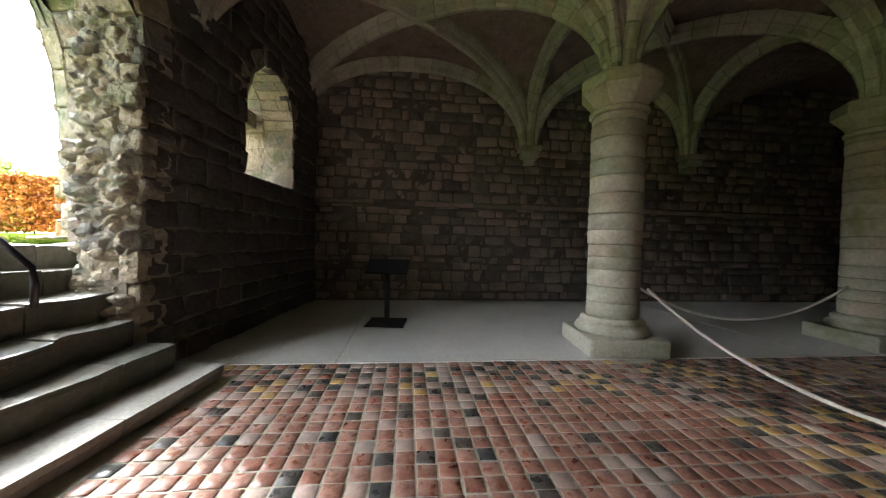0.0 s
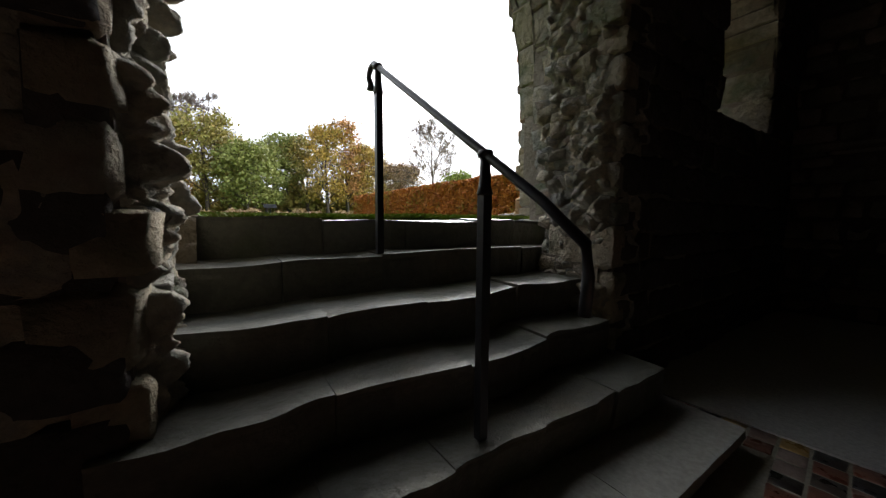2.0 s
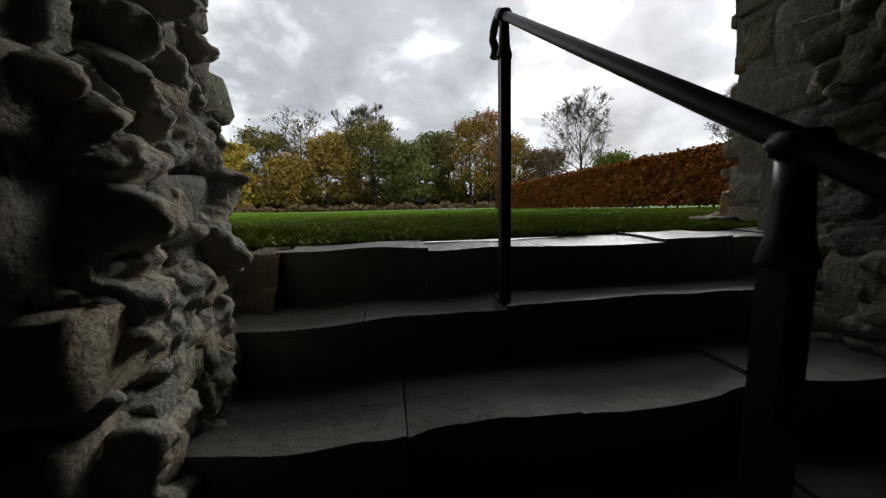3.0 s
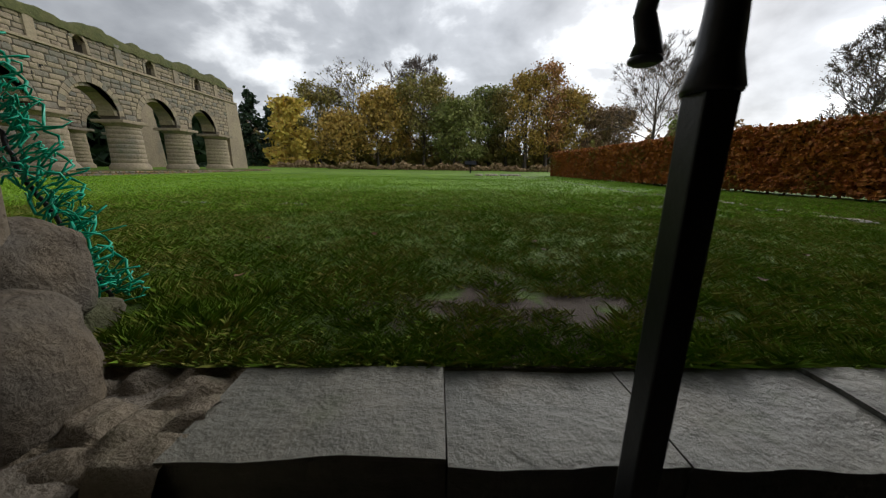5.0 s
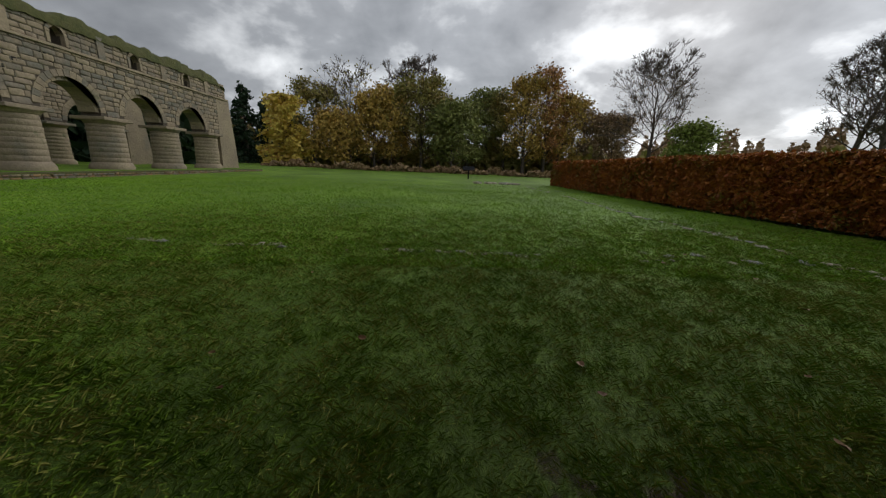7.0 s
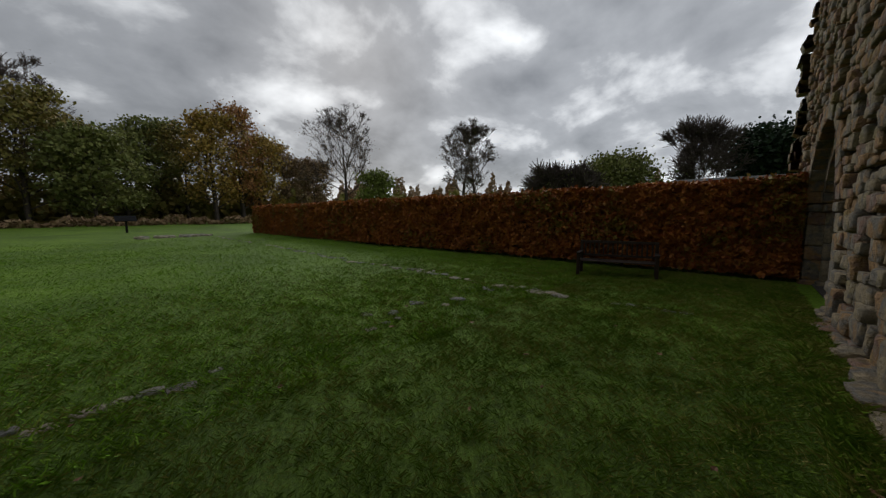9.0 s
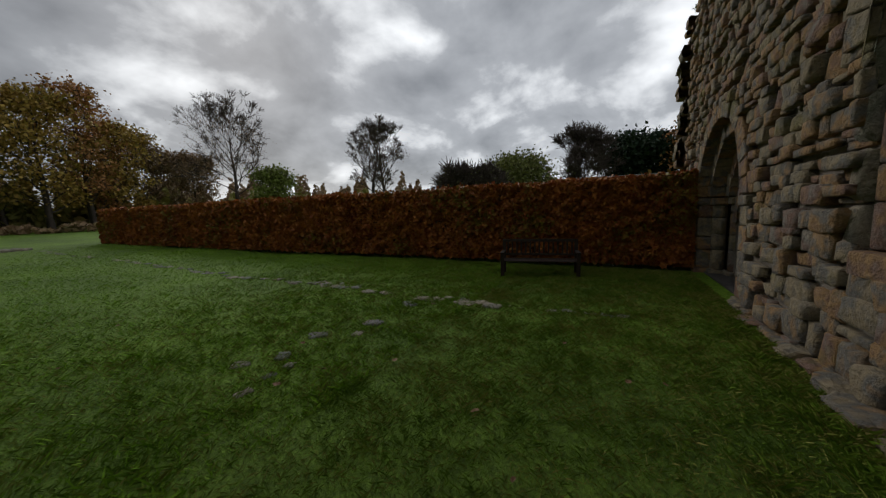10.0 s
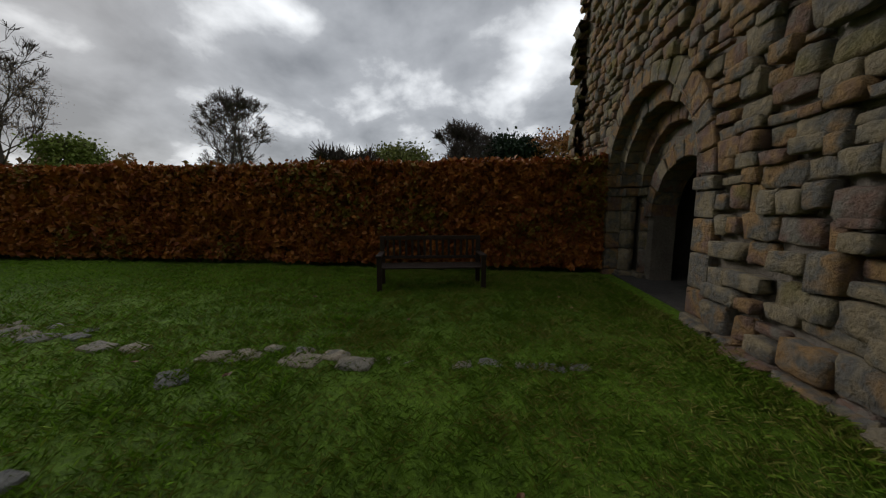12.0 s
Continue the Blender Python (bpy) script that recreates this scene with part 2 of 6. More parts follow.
ROPE = mat("white_rope", [(0.55, 0.53, 0.48), (0.65, 0.63, 0.58)], 0.9, 90, 8, 0.6, 120, 0.1)
EARTH = None
GRASS = mat("lawn_grass", [(0.11, 0.215, 0.013), (0.165, 0.32, 0.02), (0.21, 0.37, 0.028), (0.33, 0.37, 0.065)], 0.55, 8, 1.8, 0, 30, 0.55, spec=0.08)
# trodden grass by the building, with the shade there mixed into its colour
GRASS_NEAR = mat("shaded_trodden_grass", [(0.062, 0.118, 0.010), (0.095, 0.172, 0.014), (0.135, 0.205, 0.020), (0.27, 0.24, 0.066), (0.074, 0.142, 0.011)], 0.55, 11, 3.0, 0, 30, 0.55, spec=0.08)
HEDGE_LEAF = mat("copper_beech_leaves", [(0.15, 0.034, 0.013), (0.29, 0.075, 0.018), (0.42, 0.165, 0.026), (0.26, 0.062, 0.016), (0.23, 0.20, 0.028), (0.38, 0.14, 0.024)], 0.55, 5, 0.8, 0, 30, 0.35, spec=0.3)
TWIG = mat("dark_twigs", [(0.05, 0.03, 0.02), (0.09, 0.05, 0.03)], 0.9, 9, 3, 0.5, 20, 0.3)
BARK = mat("grey_bark", [(0.075, 0.06, 0.05), (0.13, 0.10, 0.085)], 0.9, 6, 2, 0.6, 8, 0.3)
WOOD = mat("dark_bench_wood", [(0.022, 0.013, 0.009), (0.038, 0.022, 0.014)], 0.6, 30, 4, 0.4, 40, 0.5, stretch=(1, 0.1, 1))
NET = mat("green_plastic_net", [(0.0, 0.33, 0.19), (0.01, 0.46, 0.29)], 0.4, 30, 4, 0.0, 40, 0.5)
SIGN = mat("dark_sign_metal", [(0.008, 0.008, 0.009), (0.014, 0.014, 0.016)], 0.75, 40, 4, 0.2, 60, 0.2, spec=0.12)
ROOF = mat("lichened_roof_slate", [(0.075, 0.075, 0.07), (0.12, 0.115, 0.10)], 0.85, 8, 2, 0.5, 12, 0.4)


def leaf_mat(name, cols):
    return mat(name, cols, 0.6, 0.6, 0.25, 0, 30, 0.6, spec=0.2)


LEAF = {"yellow": leaf_mat("yellow_autumn_leaves", [(0.33, 0.225, 0.055), (0.48, 0.31, 0.072), (0.27, 0.235, 0.06)]),
        "olive": leaf_mat("olive_leaves", [(0.17, 0.17, 0.05), (0.27, 0.235, 0.065), (0.31, 0.205, 0.065)]),
        "green": leaf_mat("green_leaves", [(0.125, 0.155, 0.045), (0.20, 0.22, 0.062), (0.26, 0.25, 0.072)]),
        "orange": leaf_mat("orange_larch_needles", [(0.600, 0.356, 0.075), (0.600, 0.494, 0.095), (0.565, 0.306, 0.080)]),
        "rust": leaf_mat("rust_leaves", [(0.352, 0.147, 0.060), (0.470, 0.234, 0.082), (0.285, 0.178, 0.070)]),
        "brown": leaf_mat("brown_leaves", [(0.240, 0.153, 0.088), (0.312, 0.204, 0.107), (0.219, 0.176, 0.088)]),
        "dark": leaf_mat("dark_evergreen", [(0.014, 0.032, 0.016), (0.025, 0.048, 0.021), (0.034, 0.057, 0.023)]),
        "lime": leaf_mat("lime_leaves", [(0.164, 0.209, 0.043), (0.226, 0.259, 0.060)])}


def ground_material():
    m, nt, bsdf = nodes_of("lawn_soil")
    N, L = nt.nodes, nt.links
    geo = N.new("ShaderNodeNewGeometry")
    n1 = N.new("ShaderNodeTexNoise")
    n1.inputs["Scale"].default_value, n1.inputs["Detail"].default_value = 0.45, 8
    n2 = N.new("ShaderNodeTexNoise")
    n2.inputs["Scale"].default_value, n2.inputs["Detail"].default_value, n2.inputs["Roughness"].default_value = 22, 9, 0.8
    n3 = N.new("ShaderNodeTexNoise")
    n3.inputs["Scale"].default_value, n3.inputs["Detail"].default_value = 4.2, 6
    for n in (n1, n2, n3):
        L.new(geo.outputs["Position"], n.inputs["Vector"])
    r = N.new("ShaderNodeValToRGB")
    r.color_ramp.elements[0].position, r.color_ramp.elements[0].color = 0.3, (0.078, 0.142, 0.011, 1)
    r.color_ramp.elements[1].position, r.color_ramp.elements[1].color = 0.7, (0.150, 0.262, 0.016, 1)
    L.new(n1.outputs["Fac"], r.inputs[0])
    h = N.new("ShaderNodeHueSaturation")
    L.new(r.outputs[0], h.inputs["Color"])
    mr = N.new("ShaderNodeMapRange")
    mr.inputs[1].default_value, mr.inputs[2].default_value, mr.inputs[3].default_value, mr.inputs[4].default_value = 0.32, 0.68, 0.3, 1.6
    L.new(n2.outputs["Fac"], mr.inputs[0])
    L.new(mr.outputs[0], h.inputs["Value"])
    # trodden earth before the threshold, in patches
    d = N.new("ShaderNodeVectorMath")
    d.operation = "DISTANCE"
    d.inputs[1].default_value = (0.2, 1.5, G)
    L.new(geo.outputs["Position"], d.inputs[0])
    m1 = N.new("ShaderNodeMapRange")
    m1.inputs[1].default_value, m1.inputs[2].default_value, m1.inputs[3].default_value, m1.inputs[4].default_value = 0.15, 1.2, 0.34, -0.1
    L.new(d.outputs["Value"], m1.inputs[0])
    ad = N.new("ShaderNodeMath")
    ad.operation = "ADD"
    L.new(m1.outputs[0], ad.inputs[0])
    L.new(n3.outputs["Fac"], ad.inputs[1])
    m2 = N.new("ShaderNodeMapRange")
    m2.inputs[1].default_value, m2.inputs[2].default_value = 0.66, 0.74
    L.new(ad.outputs[0], m2.inputs[0])
    # lawn colour also dimmed towards the threshold, standing in for shade by the wall
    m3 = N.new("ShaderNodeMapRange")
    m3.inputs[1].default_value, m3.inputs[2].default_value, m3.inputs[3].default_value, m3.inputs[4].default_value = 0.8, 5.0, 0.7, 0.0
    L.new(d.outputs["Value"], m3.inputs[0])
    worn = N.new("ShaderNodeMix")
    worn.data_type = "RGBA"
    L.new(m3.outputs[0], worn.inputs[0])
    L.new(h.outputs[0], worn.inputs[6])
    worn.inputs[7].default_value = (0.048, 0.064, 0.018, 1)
    mx = N.new("ShaderNodeMix")
    mx.data_type = "RGBA"
    L.new(m2.outputs[0], mx.inputs[0])
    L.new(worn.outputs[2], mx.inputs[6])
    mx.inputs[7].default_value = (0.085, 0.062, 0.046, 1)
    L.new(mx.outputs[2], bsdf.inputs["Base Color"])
    bsdf.inputs["Roughness"].default_value = 0.85
    bsdf.inputs["Specular IOR Level"].default_value = 0.2
    b = N.new("ShaderNodeBump")
    b.inputs["Strength"].default_value, b.inputs["Distance"].default_value = 0.8, 0.03
    L.new(n2.outputs["Fac"], b.inputs["Height"])
    L.new(b.outputs[0], bsdf.inputs["Normal"])
    return m


EARTH = ground_material()


# ---- stones laid in courses ----
def unit_stone(k):
    """A rough block one unit wide and high, its face at z = 0, its back at z = -1."""
    r = random.Random(100 + k)
    v, f = [], []
    pos = (-0.5, -0.43, -0.12, 0.14, 0.43, 0.5)
    nu, nv = len(pos), 4
    posv = (-0.5, -0.40, 0.38, 0.5)
    for j, y in enumerate(posv):
        for i, x in enumerate(pos):
            eu, ev = i in (0, nu - 1), j in (0, nv - 1)
            z = r.uniform(-0.17, 0.15) + 0.16 * (1 - 4 * y * y) * (1 - 3 * x * x) - (0.2 if eu or ev else 0) - (0.24 if eu and ev else 0)
            v.append((x * (0.975 if not (eu and ev) else 0.93) + r.uniform(-.035, .03), y * (0.96 if not (eu and ev) else 0.82) + r.uniform(-.075, .055), z))
    for j in range(nv - 1):
        for i in range(nu - 1):
            a = j * nu + i
            f.append((a, a + 1, a + 1 + nu, a + nu))
    ring = [i for i in range(nu)] + [j * nu + nu - 1 for j in range(1, nv)] + [(nv - 1) * nu + i for i in range(nu - 2, -1, -1)] + [j * nu for j in range(nv - 2, 0, -1)]
    b0 = len(v)
    for q in ring:
        v.append((v[q][0] * 0.98, v[q][1] * 0.98, -1.6))
    n = len(ring)
    for i in range(n):
        f.append((ring[(i + 1) % n], ring[i], b0 + i, b0 + (i + 1) % n))
    return np.array(v, np.float32), np.array(f, np.int32)


STONES = [unit_stone(k) for k in range(12)]
STONE_MESH = {}


def stone_mesh(k, material):
    key = (k, material.name)
    if key not in STONE_MESH:
        me = np_mesh("stone", *STONES[k])
        me.materials.append(material)
        STONE_MESH[key] = me
    return STONE_MESH[key]


def courses(u0, u1, v0, v1, heights, widths, cuts, r, wob=0.0):
    """Rectangles in courses from v0 to v1; cuts(v) gives the stretches of u that are open."""
    out, v = [], v0
    while v < v1 - 0.04:
        h = min(r.uniform(*heights), v1 - v)
        segs, a = [], u0
        for c0, c1 in sorted(cuts(v + h / 2)):
            if c0 > a:
                segs.append((a, min(c0, u1)))
            a = max(a, c1)
        if a < u1:
            segs.append((a, u1))
        for s0, s1 in segs:
            u = s0
            while u < s1 - 0.02:
                w = r.uniform(*widths)
                if s1 - u - w < widths[0] * 0.6:
                    w = s1 - u
                out.append((u, u + w, v + r.uniform(-wob, wob), v + h + r.uniform(-wob, wob)))
                u += w
        v += h
    return out


def lay(parent, m, rects, material, depth, r, near=None, proud=(0.0, 0.03), limit=300, gap=0.012):
    """Stones as parts where near(rect) holds, up to the limit; the others joined."""
    made, vs, fs, base = 0, [], [], 0
    for rc in rects:
        u0, u1, v0, v1 = rc
        k, p = r.randrange(12), r.uniform(*proud)
        w, h = u1 - u0 - gap, v1 - v0 - gap
        if w < 0.03 or h < 0.03:
            continue
        flip = r.choice((1, -1))
        d = min(depth, 0.42 * min(w, h) + 0.02)
        mm = m @ Matrix.Translation(((u0 + u1) / 2, (v0 + v1) / 2, p)) @ Matrix.Rotation(r.gauss(0, 0.02) + (math.pi if flip < 0 else 0), 4, "Z") @ Matrix.Diagonal((w, h, d, 1))
        if made < limit and (near is None or near(rc)):
            ob = new("stone", stone_mesh(k, material))
            ob.parent, ob.matrix_basis = parent, mm
            made += 1
        else:
            v, f = STONES[k]
            a = np.array(mm)
            vs.append(v @ a[:3, :3].T + a[:3, 3])
            fs.append(f + base)
            base += len(v)
    if vs:
        ob = part("stonework", np_mesh("stonework", np.concatenate(vs), np.concatenate(fs)), material, parent)
        tagged(ob, kind="stuff")


def arch_cut(openings):
    """The open stretches at height v for openings (centre, half width, sill, springing)."""
    def cuts(v):
        out = []
        for c, hw, s, sp in openings:
            if v < s:
                continue
            if v <= sp:
                out.append((c - hw, c + hw))
            elif v < sp + hw:
                q = math.sqrt(hw * hw - (v - sp) ** 2)
                out.append((c - q, c + q))
        return out
    return cuts


def wall_body(bm, m, u0, u1, v0, v1, openings, d0, d1):
    """A wall with round-headed openings, between depths d0 and d1."""
    a = u0
    for c, hw, s, sp in sorted(openings):
        prism(bm, [(a, v0), (c - hw, v0), (c - hw, v1), (a, v1)], m, d0, d1)
        if s > v0 + 0.01:
            prism(bm, [(c - hw, v0), (c + hw, v0), (c + hw, s), (c - hw, s)], m, d0, d1)
        arc = [(c + hw * math.cos(math.pi * k / 20), sp + hw * math.sin(math.pi * k / 20)) for k in range(21)]
        prism(bm, [(c - hw, v1)] + arc[::-1] + [(c + hw, v1)], m, d0, d1)
        a = c + hw
    prism(bm, [(a, v0), (u1, v0), (u1, v1), (a, v1)], m, d0, d1)


def voussoirs(parent, m, c, sp, r0, r1, d0, d1, n, material, r, a0=0.0, a1=math.pi, name="voussoir"):
    """Arch stones, one by one, round a centre (c, sp)."""
    for i in range(n):
        t0, t1 = a0 + (a1 - a0) * i / n, a0 + (a1 - a0) * (i + 1) / n
        g = 0.006 / r0
        ri, ro = r0 + r.uniform(-.012, .012), r1 + r.uniform(-.03, .03)
        e = r.uniform(-.015, .02)
        bm = bmesh.new()
        poly = [(c + q * math.cos(t), sp + q * math.sin(t)) for q, t in ((ri, t0 + g), (ro, t0 + g), (ro, (t0 + t1) / 2), (ro, t1 - g), (ri, t1 - g), (ri, (t0 + t1) / 2))]
        prism(bm, poly, m, d0, d1 + e)
        bmesh.ops.bevel(bm, geom=[q for q in bm.edges if q.is_manifold and q.calc_face_angle(0) > 0.6], offset=0.012, segments=1, affect="EDGES")
        part(name, bm, material, parent)


def empty(name, label, category, kind="", group="", at=(0, 0, 0)):
    ob = new(name)
    ob.location = at
    return tagged(ob, label, category, group, kind)


# ---- ground ----
HOLE = (-6.2, 7.0, -14.5, 1.15)
OUTM = Matrix.Translation((-0.3, 0.35, G)) @ Matrix.Scale(0.82, 4) @ Matrix.Translation((0.3, -0.35, -G))    # lawn plan to metres
WYP = 1.85        # outer face in the lawn plan


def ground_z(x, y):
    z = G + 0.05 * noise.noise((x * 0.35, y * 0.35, 0)) * min(1, max(0, (y - 1.6) / 2))
    if x < -15.6:
        z += min(1.0, (-15.6 - x) / 0.6) * 0.15
    return z + 0.004 * max(0, y - 12)


def ground():
    xs = [-900, -400, -200, -100, -60, -40] + [-35, -30, -26, -22, -20, -18, -17, -16.4, -16, -15.6, -15, -14, -13, -12, -11, -10, -9, -8, -7] + [HOLE[0]] + [-6 + 0.5 * k for k in range(26)] + [HOLE[1]] + [7.5, 8, 9, 10, 11, 12, 14, 17, 22, 30, 45, 70, 120, 250, 500, 900]
    ys = [-900, -300, -100, -40, -20, HOLE[2], -8, -2, 0, HOLE[3]] + [1.4 + 0.4 * k for k in range(27)] + [12.5 + k for k in range(30)] + [45, 50, 60, 75, 100, 160, 300, 500, 900]
    vs = [(x, y, ground_z(x, y)) for y in ys for x in xs]
    n = len(xs)
    fs = []
    for j in range(len(ys) - 1):
        for i in range(n - 1):
            if HOLE[0] - .01 <= xs[i] < HOLE[1] - .01 and HOLE[2] - .01 <= ys[j] < HOLE[3] - .01:
                continue
            fs.append((j * n + i, j * n + i + 1, (j + 1) * n + i + 1, (j + 1) * n + i))
    ob = part("ground", np_mesh("ground", vs, fs), EARTH, smooth=True)
    tagged(ob, "green lawn with trodden brown earth by the threshold", "lawn", kind="structure")


ground()

# ---- the chapter house: a room turned a little against its doorway wall ----
ROT = radians(-6)
RV = Vector((math.sin(-ROT), -math.cos(ROT), 0))    # into the room
RU = Vector((math.cos(ROT), math.sin(-ROT), 0))     # towards the far side wall


def room(u, v, z=0.0):
    """Room coordinates: u across from the doorway's middle, v inwards."""
    return RU * u + RV * v + Vector((0, 0, z))


US, UC, VB, V2 = 4.95, 1.95, 4.72, 8.3     # side wall, column line, first and second pair of columns
LAYERS = [(0.0, 0.5, (0.155, 1.105, -1, 2.75), (3.35, 0.65, 2.0, 2.95)),
          (0.5, 1.05, (0.06, 1.56, -1, 2.6), (3.3, 0.74, 2.0, 3.1)),
          (1.05, 1.58, (-0.03, 2.03, -1, 2.5), (3.23, 0.87, 2.0, 3.27))]
# unseen opening, assumed by symmetry and added to let more daylight in
UNSEEN_WIN = (-3.1, 0.65, 2.0, 2.95)
FRONT = frame_of((0, 0, 0), (1, 0, 0), (0, 0, 1))      # normal points to -y, into the room
BACK = frame_of((0, 0, 0), (-1, 0, 0), (0, 0, 1))      # normal points to +y, to the lawn


def flip_open(ops):
    return [(-c, hw, s, sp) for c, hw, s, sp in ops]


def wall_doorway():
    bm = bmesh.new()
    for y0, y1, door, win in LAYERS:
        e0, e1 = y0 + (0.04 if y0 == 0 else 0), y1 - (0.08 if y1 == WY else 0)
        if y1 == WY:
            wall_body(bm, FRONT, -8, 5.35, -0.3, 5.6, [door, win, UNSEEN_WIN], -e1, -e0)
        else:
            wall_body(bm, FRONT, -8, 5.35, -0.3, 5.2, [door, win, UNSEEN_WIN], -e1, -e0)
    w = part("wall_west", bm, MORTAR_IN)
    tagged(w, "thick sandstone wall broken by a round doorway and window", "wall", kind="structure")
    r = random.Random(11)
    # room side
    rects = courses(-5.2, 5.0, 0.0, 4.6, (0.17, 0.27), (0.22, 0.5), arch_cut([LAYERS[0][2], LAYERS[0][3], UNSEEN_WIN]), r, 0.01)
    # room face takes the darker stone colour in place of its shade
    lay(w, FRONT, rects, STONE_SHADED, 0.1, r, lambda q: q[0] > 1.0 and q[2] < 4, (-0.03, 0.01))
    return w


def jambs(w):
    r = random.Random(12)
    for y0, y1, (c, hw, s, sp), _ in LAYERS:
        for side in (1, -1):
            x = c + side * hw
            m = frame_of((x, y1 if side > 0 else y0, 0), (0, -1 if side > 0 else 1, 0), (0, 0, 1))
            inner = y0 == 0
            z0 = 0.0 if y0 == 0 else (0.6 if y0 < 1 else G - 0.15)
            rects = courses(0, y1 - y0, z0, sp, (0.14, 0.27) if inner else (0.2, 0.36), (0.2, 0.34) if inner else (0.25, 0.5), lambda v: [], r, 0.01)
            lay(w, m, rects, STONE_JAMB, 0.12, r, None, (-0.02, 0.07) if inner else (-0.01, 0.02), 150)
        n = 15 if y0 == 0 else 17
        voussoirs(w, FRONT, c, sp, hw - 0.02, hw + 0.3, -y1 + 0.004, -y0 - 0.002, n, STONE_JAMB, r)
    # window reveals and heads
    for y0, y1, _, (c, hw, s, sp) in LAYERS:
        for side in (1, -1):
            m = frame_of((c + side * hw, y1 if side > 0 else y0, 0), (0, -1 if side > 0 else 1, 0), (0, 0, 1))
            rects = courses(0, y1 - y0, s, sp, (0.25, 0.38), (0.3, 0.6), lambda v: [], r, 0.0)
            lay(w, m, rects, STONE_JAMB, 0.08, r, None, (0.0, 0.02), 60)
        voussoirs(w, FRONT, c, sp, hw - 0.02, hw + 0.22, -y1 + 0.006, -y0 - 0.004, 13, STONE_JAMB, r)


WEST = wall_doorway()
jambs(WEST)


def window_mullion():
    """Stub of tracery: a squared shaft with its capital and the stones over it."""
    root = empty("window_2", "weathered stone mullion standing in the open window", "window", "structure")
    c, y = 3.28, 0.78
    z = 2.0
    for h in (0.3, 0.26, 0.24):
        bm = bmesh.new()
        box(bm, c - 0.11, c + 0.11, y - 0.13, y + 0.13, z + 0.003, z + h - 0.003, 0.025)
        part("shaft_stone", bm, STONE_JAMB, root)
        z += h
    bm = bmesh.new()
    box(bm, c - 0.17, c + 0.17, y - 0.18, y + 0.18, z, z + 0.16, 0.04)
    part("capital", bm, STONE_JAMB, root)
    z += 0.16
    bm = bmesh.new()
    box(bm, c - 0.13, c + 0.76, y - 0.14, y + 0.14, z + 0.004, z + 0.26, 0.03)
    part("lintel_stone", bm, STONE_JAMB, root)


window_mullion()


def fallen_rubble():
    """Broken core of the jamb: lumps that stand out of the inner order."""
    r = random.Random(21)
    for side, x in ((1, 1.26), (-1, -0.95)):
        for k in range(110):
            y, z = r.triangular(0.1, 0.6, 0.42), r.uniform(0.55, 3.0)
            s = r.uniform(0.05, 0.12)
            m = frame_of((x - side * r.uniform(0.0, 0.07), y, z), (0, -side, 0), (0, 0, 1)) @ Euler((r.uniform(-.35, .35), r.uniform(-.35, .35), r.uniform(-.3, .3))).to_matrix().to_4x4() @ Matrix.Diagonal((s * r.uniform(1.1, 2.0), s * r.uniform(.8, 1.2), s * 0.9, 1))
            ob = new("stone", stone_mesh(r.randrange(12), STONE_JAMB))
            ob.parent, ob.matrix_basis = WEST, m


fallen_rubble()


def eroded_blocks():
    """Broken rubble core of the inner order: lumps of stone bedded in crumbling mortar."""
    for side, x in ((-1, -0.95), (1, 1.26)):
        ny, nz = 84, 270
        vs, fs = [], []
        for j in range(nz + 1):
            z = 0.02 + 3.1 * j / nz
            for i in range(ny + 1):
                t = i / ny
                y = 0.005 + 0.655 * t
                p = Vector((side * 3.0, y * 7.5 + 0.6 * noise.noise((y * 4, z * 4, side)), z * 10.5 + 0.6 * noise.noise((y * 4, z * 4, 7 + side))))
                dist, _ = noise.voronoi(p)
                lump = min(1.0, (dist[1] - dist[0]) / 0.42)
                cell = noise.cell(_[0] * 3.7)
                out = 0.035 + (0.025 + 0.075 * cell) * lump ** 0.45 + 0.05 * noise.noise((y * 3, z * 2.2, 4.0 + side)) + 0.028 * noise.noise((y * 14, z * 14, side)) + 0.018 * noise.noise((y * 34, z * 34, side)) + 0.008 * noise.noise((y * 75, z * 75, side))
                if side > 0 and z < 0.7 or side < 0 and z < 0.5:
                    out += 0.05
                # rolls back into the room face and the next order
                out -= 0.30 * max(0, 0.16 - t) / 0.16 * max(0.0, 0.16 - t) * 6 + 0.22 * max(0, t - 0.82) / 0.18
                vs.append((x - side * out, y, z))
        for j in range(nz):
            for i in range(ny):
                a = j * (ny + 1) + i
                q = (a, a + 1, a + ny + 2, a + ny + 1)
                fs.append(q if side < 0 else q[::-1])
        part("rubble_core", np_mesh("rubble_core", vs, fs), RUBBLE, WEST, "crumbling rubble and mortar core")


eroded_blocks()


